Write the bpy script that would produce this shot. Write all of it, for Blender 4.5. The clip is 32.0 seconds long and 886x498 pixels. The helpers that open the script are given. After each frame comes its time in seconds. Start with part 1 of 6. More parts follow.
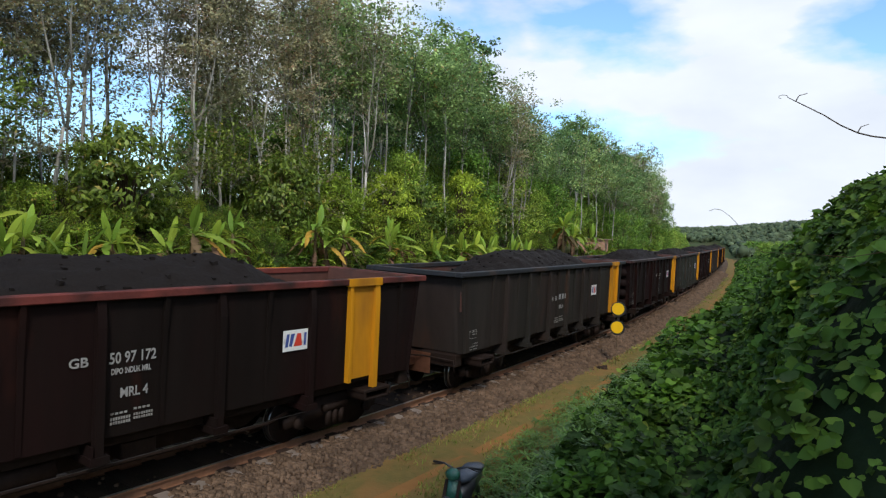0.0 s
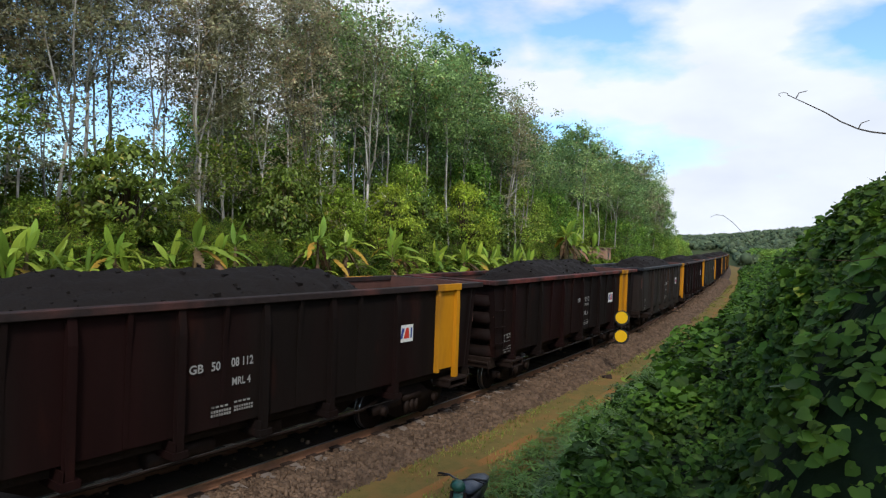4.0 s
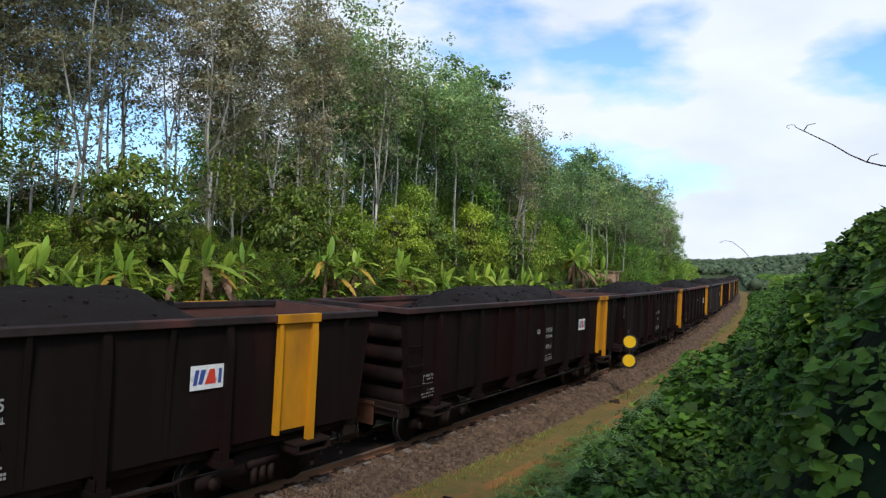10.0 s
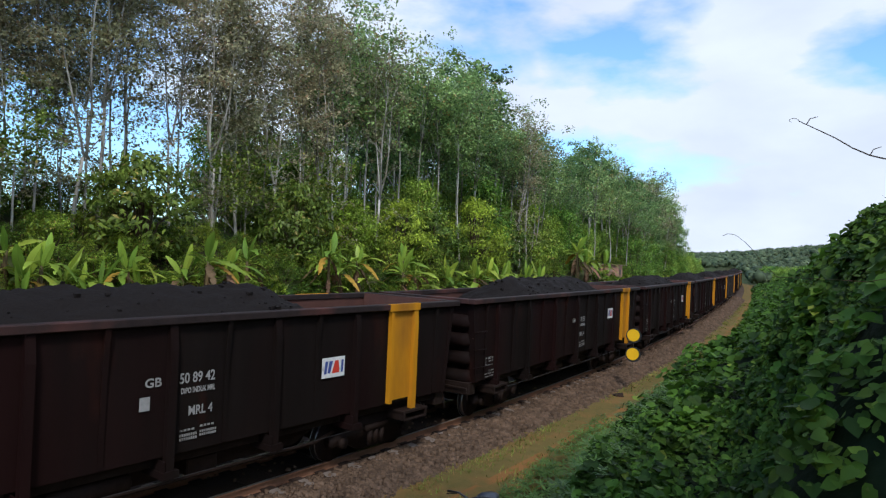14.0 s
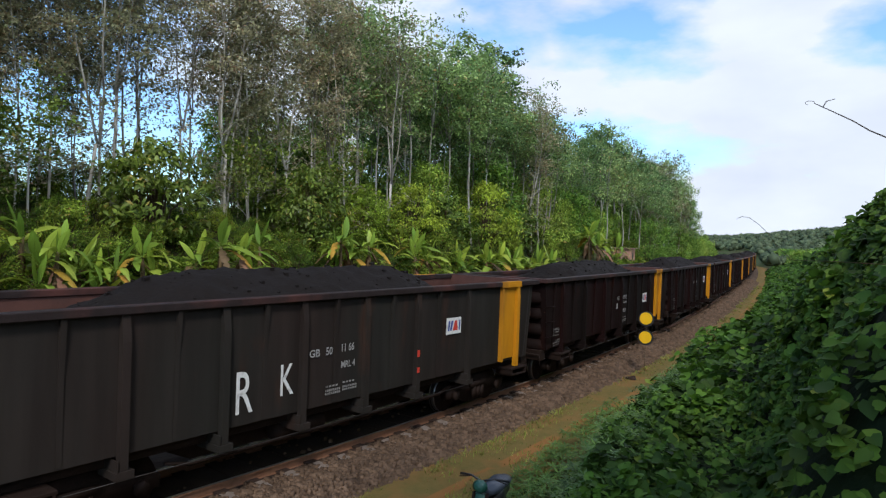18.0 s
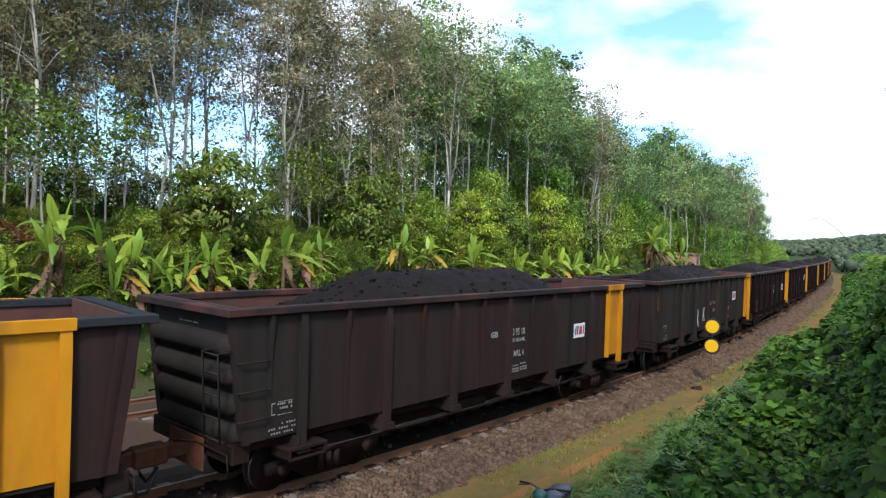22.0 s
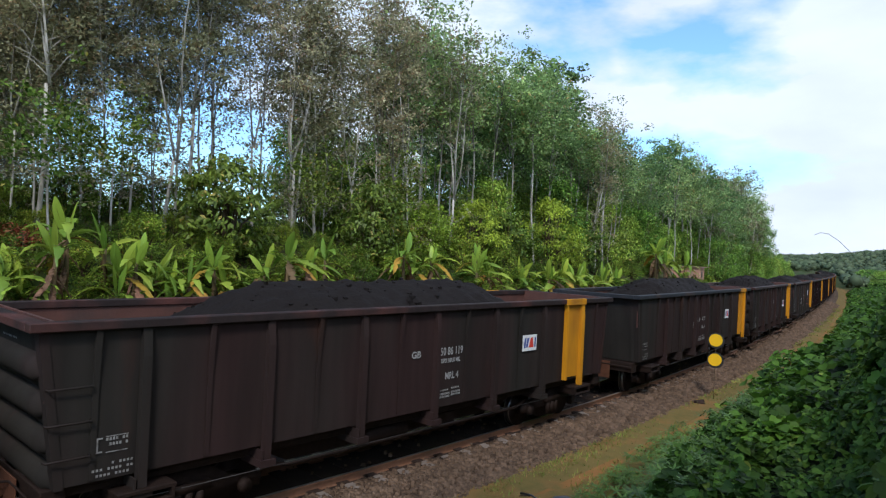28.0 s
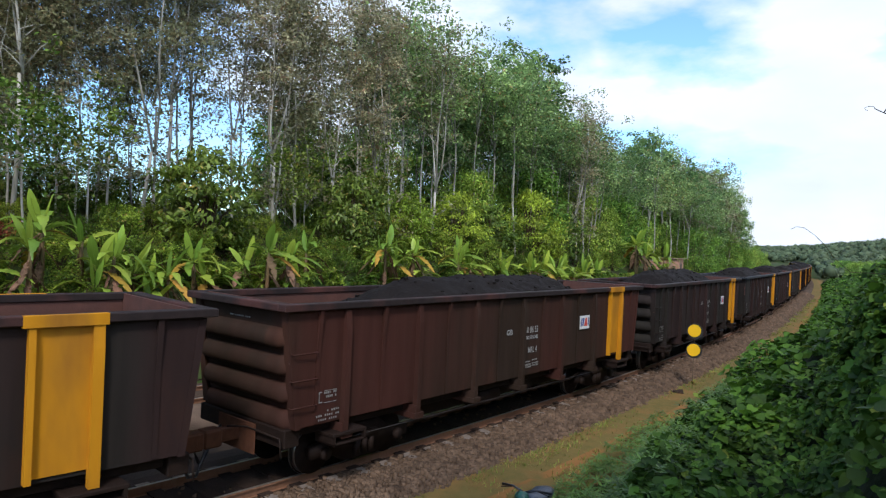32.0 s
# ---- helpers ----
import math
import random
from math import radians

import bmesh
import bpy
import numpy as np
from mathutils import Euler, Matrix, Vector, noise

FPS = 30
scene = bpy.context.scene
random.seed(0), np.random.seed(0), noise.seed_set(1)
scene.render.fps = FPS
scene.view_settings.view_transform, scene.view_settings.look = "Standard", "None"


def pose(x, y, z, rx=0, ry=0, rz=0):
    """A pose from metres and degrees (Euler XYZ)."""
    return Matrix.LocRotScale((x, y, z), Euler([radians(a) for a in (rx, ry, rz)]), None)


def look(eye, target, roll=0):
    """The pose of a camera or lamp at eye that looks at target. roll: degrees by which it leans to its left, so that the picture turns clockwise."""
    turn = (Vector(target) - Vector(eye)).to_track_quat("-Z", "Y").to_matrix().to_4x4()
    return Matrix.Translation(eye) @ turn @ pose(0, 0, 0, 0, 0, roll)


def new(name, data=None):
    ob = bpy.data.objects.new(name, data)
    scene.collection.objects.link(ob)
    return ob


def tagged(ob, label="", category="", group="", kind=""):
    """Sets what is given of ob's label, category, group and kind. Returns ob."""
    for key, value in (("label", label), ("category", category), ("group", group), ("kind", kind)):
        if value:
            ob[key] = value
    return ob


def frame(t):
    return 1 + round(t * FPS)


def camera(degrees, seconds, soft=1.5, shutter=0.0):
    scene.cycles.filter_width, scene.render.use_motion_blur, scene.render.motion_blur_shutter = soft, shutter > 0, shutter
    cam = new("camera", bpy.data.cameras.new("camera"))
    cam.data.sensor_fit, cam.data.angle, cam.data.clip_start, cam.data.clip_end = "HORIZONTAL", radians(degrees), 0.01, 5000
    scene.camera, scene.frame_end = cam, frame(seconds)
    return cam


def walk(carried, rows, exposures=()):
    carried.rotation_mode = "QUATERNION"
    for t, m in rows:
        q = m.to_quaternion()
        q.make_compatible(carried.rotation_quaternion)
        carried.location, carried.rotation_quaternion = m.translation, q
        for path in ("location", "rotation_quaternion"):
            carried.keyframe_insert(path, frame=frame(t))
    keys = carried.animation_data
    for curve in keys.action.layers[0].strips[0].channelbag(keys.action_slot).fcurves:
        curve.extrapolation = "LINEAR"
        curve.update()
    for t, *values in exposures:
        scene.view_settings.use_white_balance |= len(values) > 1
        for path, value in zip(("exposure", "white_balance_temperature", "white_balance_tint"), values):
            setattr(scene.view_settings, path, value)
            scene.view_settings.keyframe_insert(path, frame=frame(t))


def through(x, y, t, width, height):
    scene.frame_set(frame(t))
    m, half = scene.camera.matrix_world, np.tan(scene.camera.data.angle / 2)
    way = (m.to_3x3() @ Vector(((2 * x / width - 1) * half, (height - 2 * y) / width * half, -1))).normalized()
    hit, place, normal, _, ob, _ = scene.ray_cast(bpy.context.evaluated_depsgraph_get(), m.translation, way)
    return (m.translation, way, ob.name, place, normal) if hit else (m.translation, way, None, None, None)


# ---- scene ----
# camera: hand-held at one spot on the bank, 3.9 m above the rails
EYE = (0.0, 0.0, 3.9)
cam = camera(68.0, 32.0, soft=1.25)
PATH = [  # seconds, tilt, lean, turn
    (0, 88.09, -2.74, -0.09),
    (0.5, 88.11, -2.17, -0.09),
    (1, 88.19, -1.54, 0.19),
    (1.5, 88.69, -1.97, -0.02),
    (2, 88.82, -2.14, -0.01),
    (2.5, 88.84, -1.88, 0.15),
    (3, 88.79, -1.71, 0.27),
    (3.5, 88.91, -1.85, 0.15),
    (5.5, 89.45, -2.80, 0.46),
    (6, 89.87, -2.80, 0.68),
    (6.5, 90.07, -3.22, 1.04),
    (7, 90.24, -3.02, 0.84),
    (7.5, 90.12, -2.90, 1.09),
    (8, 90.39, -2.71, 1.13),
    (8.5, 90.61, -2.57, 1.44),
    (9, 90.93, -2.35, 1.56),
    (9.5, 90.79, -2.50, 0.92),
    (10, 90.82, -2.86, 0.79),
    (10.5, 90.62, -2.08, 0.77),
    (11, 91.22, -1.88, 0.36),
    (11.5, 91.63, -1.96, -0.34),
    (12, 91.88, -2.50, -0.39),
    (12.5, 91.63, -2.69, -0.29),
    (13, 91.25, -2.60, 0.15),
    (13.5, 90.69, -2.74, 0.74),
    (14, 90.35, -2.47, 1.05),
    (14.5, 90.23, -2.74, 1.02),
    (15, 89.94, -2.35, 1.34),
    (15.5, 89.92, -2.40, 1.61),
    (17.5, 89.21, -2.62, 1.69),
    (18, 88.93, -2.15, 2.07),
    (18.5, 88.73, -2.16, 3.19),
    (19, 87.36, -2.12, 6.79),
    (19.5, 85.40, -3.16, 13.64),
    (20, 86.96, -2.86, 12.18),
    (20.5, 87.13, -2.78, 9.37),
    (21, 87.80, -2.71, 6.89),
    (21.5, 88.08, -2.37, 6.94),
    (22, 89.31, -1.87, 7.15),
    (22.5, 90.06, -1.92, 6.77),
    (23, 89.88, -2.49, 6.40),
    (23.5, 89.86, -2.14, 6.33),
    (24, 89.87, -2.14, 6.04),
    (24.5, 90.18, -1.76, 5.75),
    (26.5, 90.87, -2.35, 5.84),
    (27, 90.28, -2.61, 7.01),
    (27.5, 90.16, -2.94, 7.49),
    (28, 90.08, -2.79, 7.48),
    (28.5, 89.65, -2.54, 7.67),
    (29, 89.21, -2.64, 7.41),
    (29.5, 89.00, -2.30, 6.80),
    (30, 89.28, -2.07, 6.37),
    (30.5, 89.45, -2.11, 6.20),
    (31, 89.59, -2.32, 6.07),
    (31.5, 89.50, -2.40, 6.06),
    (32, 89.48, -2.66, 5.89),
]
walk(cam, [(t, pose(*EYE, rx, ry, rz)) for t, rx, ry, rz in PATH], exposures=[(0, -0.05, 6450, 10), (7, -0.05, 6400, 11), (9, -0.05, 6350, 11), (13, -0.12, 6000, 11), (15.5, -0.13, 6000, 11), (18.8, -0.08, 6250, 12), (20, 0.56, 6200, 15), (22, 0.48, 6100, 13), (24.5, 0.42, 6000, 12), (27, 0.0, 5950, 11), (29, 0.0, 6000, 11), (32, 0.12, 6050, 12)])

# ---- light ----
SUN_EL, SUN_AZ = radians(46), radians(177)      # from behind the camera, high
world = bpy.data.worlds.new("sky")
scene.world = world
world.use_nodes = True
wn, wl = world.node_tree.nodes, world.node_tree.links
wn.clear()
w_out, w_bg = wn.new("ShaderNodeOutputWorld"), wn.new("ShaderNodeBackground")
w_sky = wn.new("ShaderNodeTexSky")
w_sky.sky_type, w_sky.sun_disc = "NISHITA", False
w_sky.sun_elevation, w_sky.sun_rotation = SUN_EL, SUN_AZ
w_co, w_map = wn.new("ShaderNodeTexCoord"), wn.new("ShaderNodeMapping")
w_map.inputs["Scale"].default_value = (1.0, 1.0, 2.4)
w_map.inputs["Rotation"].default_value = (0, 0, 2.2)
w_noise = wn.new("ShaderNodeTexNoise")
w_noise.inputs["Scale"].default_value, w_noise.inputs["Detail"].default_value = 2.3, 7
w_noise.inputs["Roughness"].default_value = 0.52
w_ramp = wn.new("ShaderNodeValToRGB")
w_ramp.color_ramp.elements[0].position, w_ramp.color_ramp.elements[1].position = 0.455, 0.55
w_noise2 = wn.new("ShaderNodeTexNoise")
w_noise2.inputs["Scale"].default_value, w_noise2.inputs["Detail"].default_value = 5.0, 5
w_cloud = wn.new("ShaderNodeMix")
w_cloud.data_type = "RGBA"
w_cloud.inputs["A"].default_value, w_cloud.inputs["B"].default_value = (6.6, 7.3, 8.9, 1), (11.0, 11.7, 12.2, 1)
w_mix = wn.new("ShaderNodeMix")
w_mix.data_type = "RGBA"
wl.new(w_co.outputs["Generated"], w_map.inputs["Vector"])
wl.new(w_map.outputs["Vector"], w_noise.inputs["Vector"])
wl.new(w_map.outputs["Vector"], w_noise2.inputs["Vector"])
w_side, w_lift = wn.new("ShaderNodeVectorMath"), wn.new("ShaderNodeMath")
w_side.operation, w_lift.operation = "DOT_PRODUCT", "MULTIPLY_ADD"      # clearer sky over the wood, cloud down the line
w_side.inputs[1].default_value = (0.985, -0.174, 0.0)
w_lift.inputs[1].default_value = 0.1
wl.new(w_co.outputs["Generated"], w_side.inputs[0])
wl.new(w_side.outputs["Value"], w_lift.inputs[0])
wl.new(w_noise.outputs["Fac"], w_lift.inputs[2])
wl.new(w_lift.outputs["Value"], w_ramp.inputs["Fac"])
wl.new(w_noise2.outputs["Fac"], w_cloud.inputs["Factor"])
wl.new(w_ramp.outputs["Color"], w_mix.inputs["Factor"])
w_tint = wn.new("ShaderNodeMix")
w_tint.data_type, w_tint.blend_type = "RGBA", "MULTIPLY"
w_tint.inputs["Factor"].default_value = 1
w_tint.inputs["B"].default_value = (1.75, 2.2, 2.5, 1)
wl.new(w_sky.outputs["Color"], w_tint.inputs["A"])
wl.new(w_tint.outputs["Result"], w_mix.inputs["A"])
wl.new(w_cloud.outputs["Result"], w_mix.inputs["B"])
wl.new(w_mix.outputs["Result"], w_bg.inputs["Color"])
w_bg.inputs["Strength"].default_value = 0.1
wl.new(w_bg.outputs["Background"], w_out.inputs["Surface"])

sun = new("sun", bpy.data.lights.new("sun", "SUN"))
sun.data.energy, sun.data.angle, sun.data.color = 2.6, radians(10), (1.0, 0.93, 0.82)
sun_way = Vector((math.sin(SUN_AZ) * math.cos(SUN_EL), math.cos(SUN_AZ) * math.cos(SUN_EL), math.sin(SUN_EL)))
sun.matrix_world = look(sun_way * 60, (0, 0, 0))


# ---- materials ----
def material(name):
    m = bpy.data.materials.new(name)
    m.use_nodes = True
    return m, m.node_tree.nodes, m.node_tree.links, m.node_tree.nodes["Principled BSDF"]


def surface(name, a, b, scale=3.0, rough=0.7, metal=0.0, bump=0.0, bump_scale=30.0, stain=None, stain_scale=0.8, stain_low=0.5, stain_high=0.7, stretch=(1, 1, 1), spread=0.0, space="Object"):
    """Two tones mixed by fine grain, stains of a third tone at a larger scale, fine relief."""
    m, n, l, p = material(name)
    co, mp = n.new("ShaderNodeTexCoord"), n.new("ShaderNodeMapping")
    mp.inputs["Scale"].default_value = stretch
    l.new(co.outputs[space], mp.inputs["Vector"])
    n1, mix = n.new("ShaderNodeTexNoise"), n.new("ShaderNodeMix")
    mix.data_type = "RGBA"
    n1.inputs["Scale"].default_value, n1.inputs["Detail"].default_value = scale, 6
    l.new(mp.outputs["Vector"], n1.inputs["Vector"])
    l.new(n1.outputs["Fac"], mix.inputs["Factor"])
    mix.inputs["A"].default_value, mix.inputs["B"].default_value = (*a, 1), (*b, 1)
    col = mix.outputs["Result"]
    if stain:
        n2, rp, mx = n.new("ShaderNodeTexNoise"), n.new("ShaderNodeValToRGB"), n.new("ShaderNodeMix")
        mx.data_type = "RGBA"
        n2.inputs["Scale"].default_value, n2.inputs["Detail"].default_value = stain_scale, 4
        rp.color_ramp.elements[0].position, rp.color_ramp.elements[1].position = stain_low, stain_high
        l.new(mp.outputs["Vector"], n2.inputs["Vector"])
        l.new(n2.outputs["Fac"], rp.inputs["Fac"])
        l.new(rp.outputs["Color"], mx.inputs["Factor"])
        l.new(col, mx.inputs["A"])
        mx.inputs["B"].default_value = (*stain, 1)
        col = mx.outputs["Result"]
    if spread:
        col = spread_tone(n, l, col, spread)
    l.new(col, p.inputs["Base Color"])
    p.inputs["Roughness"].default_value, p.inputs["Metallic"].default_value = rough, metal
    p.inputs["Specular IOR Level"].default_value = 0.5 if rough < 0.6 else 0.15
    if bump:
        n3, bp = n.new("ShaderNodeTexNoise"), n.new("ShaderNodeBump")
        n3.inputs["Scale"].default_value, n3.inputs["Detail"].default_value = bump_scale, 4
        bp.inputs["Strength"].default_value, bp.inputs["Distance"].default_value = bump, 0.02
        l.new(co.outputs[space], n3.inputs["Vector"])
        l.new(n3.outputs["Fac"], bp.inputs["Height"])
        l.new(bp.outputs["Normal"], p.inputs["Normal"])
    return m


def grimy_paint(name, tone, other, rust, shift):
    """Old wagon paint: two tones in tall patches, fine vertical streaks, rust and coal dust, slight dents."""
    m, n, l, p = material(name)
    co = n.new("ShaderNodeTexCoord")

    def field(scale, stretch, low, high, detail=5):
        mp, tex, rp = n.new("ShaderNodeMapping"), n.new("ShaderNodeTexNoise"), n.new("ShaderNodeMapRange")
        mp.inputs["Scale"].default_value, mp.inputs["Location"].default_value = stretch, (shift, shift * 0.3, 0)
        tex.inputs["Scale"].default_value, tex.inputs["Detail"].default_value = scale, detail
        rp.inputs["From Min"].default_value, rp.inputs["From Max"].default_value = low, high
        l.new(co.outputs["Object"], mp.inputs["Vector"])
        l.new(mp.outputs["Vector"], tex.inputs["Vector"])
        l.new(tex.outputs["Fac"], rp.inputs["Value"])
        return rp.outputs["Result"]

    def blend(fac, a, b):
        mx = n.new("ShaderNodeMix")
        mx.data_type = "RGBA"
        l.new(fac, mx.inputs["Factor"])
        for key, v in (("A", a), ("B", b)):
            if isinstance(v, tuple):
                mx.inputs[key].default_value = (*v, 1)
            else:
                l.new(v, mx.inputs[key])
        return mx.outputs["Result"]
    col = blend(field(0.55, (1, 1, 0.25), 0.4, 0.62), tone, other)
    col = blend(field(1.6, (1, 1, 0.3), 0.6, 0.8), col, rust)
    hsv = n.new("ShaderNodeHueSaturation")
    val = n.new("ShaderNodeMapRange")
    val.inputs["To Min"].default_value, val.inputs["To Max"].default_value = 0.84, 1.2
    l.new(field(3.0, (1.4, 1, 0.14), 0.3, 0.7, 6), val.inputs["Value"])
    l.new(val.outputs["Result"], hsv.inputs["Value"])
    l.new(col, hsv.inputs["Color"])
    l.new(hsv.outputs["Color"], p.inputs["Base Color"])
    p.inputs["Roughness"].default_value, p.inputs["Specular IOR Level"].default_value = 0.7, 0.07
    dent, bp = n.new("ShaderNodeTexNoise"), n.new("ShaderNodeBump")
    dent.inputs["Scale"].default_value, dent.inputs["Detail"].default_value = 3.0, 6
    bp.inputs["Strength"].default_value, bp.inputs["Distance"].default_value = 0.35, 0.03
    l.new(co.outputs["Object"], dent.inputs["Vector"])
    l.new(dent.outputs["Fac"], bp.inputs["Height"])
    l.new(bp.outputs["Normal"], p.inputs["Normal"])
    return m


def spread_tone(n, l, col, spread):
    """Lighter and darker from object to object and from piece to piece."""
    info, geo = n.new("ShaderNodeObjectInfo"), n.new("ShaderNodeNewGeometry")
    add, rng, hsv = n.new("ShaderNodeMath"), n.new("ShaderNodeMapRange"), n.new("ShaderNodeHueSaturation")
    add.operation = "ADD"
    l.new(info.outputs["Random"], add.inputs[0])
    l.new(geo.outputs["Random Per Island"], add.inputs[1])
    l.new(add.outputs["Value"], rng.inputs["Value"])
    rng.inputs["From Max"].default_value = 2
    rng.inputs["To Min"].default_value, rng.inputs["To Max"].default_value = 1 - spread, 1 + spread
    l.new(rng.outputs["Result"], hsv.inputs["Value"])
    l.new(col, hsv.inputs["Color"])
    return hsv.outputs["Color"]


def foliage(name, dark, light, dry=None, dry_share=0.03, gloss=0.45, through=0.35, vary=(0.65, 1.4), clump=0.8):
    """Leaves: tone by leaf and by plant, some dry ones, light passing through."""
    m, n, l, p = material(name)
    info, geo = n.new("ShaderNodeObjectInfo"), n.new("ShaderNodeNewGeometry")
    mix = n.new("ShaderNodeMix")
    mix.data_type = "RGBA"
    l.new(geo.outputs["Random Per Island"], mix.inputs["Factor"])
    mix.inputs["A"].default_value, mix.inputs["B"].default_value = (*dark, 1), (*light, 1)
    col = mix.outputs["Result"]
    if dry:
        cut, mx = n.new("ShaderNodeMath"), n.new("ShaderNodeMix")
        mx.data_type = "RGBA"
        mul, frac = n.new("ShaderNodeMath"), n.new("ShaderNodeMath")
        mul.operation, frac.operation, cut.operation = "MULTIPLY", "FRACT", "LESS_THAN"
        mul.inputs[1].default_value, cut.inputs[1].default_value = 37.0, dry_share
        l.new(geo.outputs["Random Per Island"], mul.inputs[0])
        l.new(mul.outputs["Value"], frac.inputs[0])
        l.new(frac.outputs["Value"], cut.inputs[0])
        l.new(cut.outputs["Value"], mx.inputs["Factor"])
        l.new(col, mx.inputs["A"])
        mx.inputs["B"].default_value = (*dry, 1)
        col = mx.outputs["Result"]
    rng, hsv = n.new("ShaderNodeMapRange"), n.new("ShaderNodeHueSaturation")
    l.new(info.outputs["Random"], rng.inputs["Value"])
    rng.inputs["To Min"].default_value, rng.inputs["To Max"].default_value = vary
    # lighter and darker leaves in clumps
    tex, clump_tone, both = n.new("ShaderNodeTexNoise"), n.new("ShaderNodeMapRange"), n.new("ShaderNodeMath")
    tex.inputs["Scale"].default_value, tex.inputs["Detail"].default_value = clump, 2
    clump_tone.inputs["From Min"].default_value, clump_tone.inputs["From Max"].default_value = 0.36, 0.64
    clump_tone.inputs["To Min"].default_value, clump_tone.inputs["To Max"].default_value = 0.62, 1.38
    both.operation = "MULTIPLY"
    l.new(n.new("ShaderNodeTexCoord").outputs["Object"], tex.inputs["Vector"])
    l.new(tex.outputs["Fac"], clump_tone.inputs["Value"])
    l.new(rng.outputs["Result"], both.inputs[0])
    l.new(clump_tone.outputs["Result"], both.inputs[1])
    l.new(both.outputs["Value"], hsv.inputs["Value"])
    hue = n.new("ShaderNodeMapRange")
    l.new(info.outputs["Random"], hue.inputs["Value"])
    hue.inputs["To Min"].default_value, hue.inputs["To Max"].default_value = 0.525, 0.475
    l.new(hue.outputs["Result"], hsv.inputs["Hue"])
    l.new(col, hsv.inputs["Color"])
    l.new(hsv.outputs["Color"], p.inputs["Base Color"])
    p.inputs["Roughness"].default_value = gloss
    p.inputs["Specular IOR Level"].default_value = 0.25
    tr, add, out = n.new("ShaderNodeBsdfTranslucent"), n.new("ShaderNodeMixShader"), n["Material Output"]
    add.inputs["Fac"].default_value = through
    l.new(hsv.outputs["Color"], tr.inputs["Color"])
    l.new(p.outputs["BSDF"], add.inputs[1])
    l.new(tr.outputs["BSDF"], add.inputs[2])
    l.new(add.outputs["Shader"], out.inputs["Surface"])
    return m


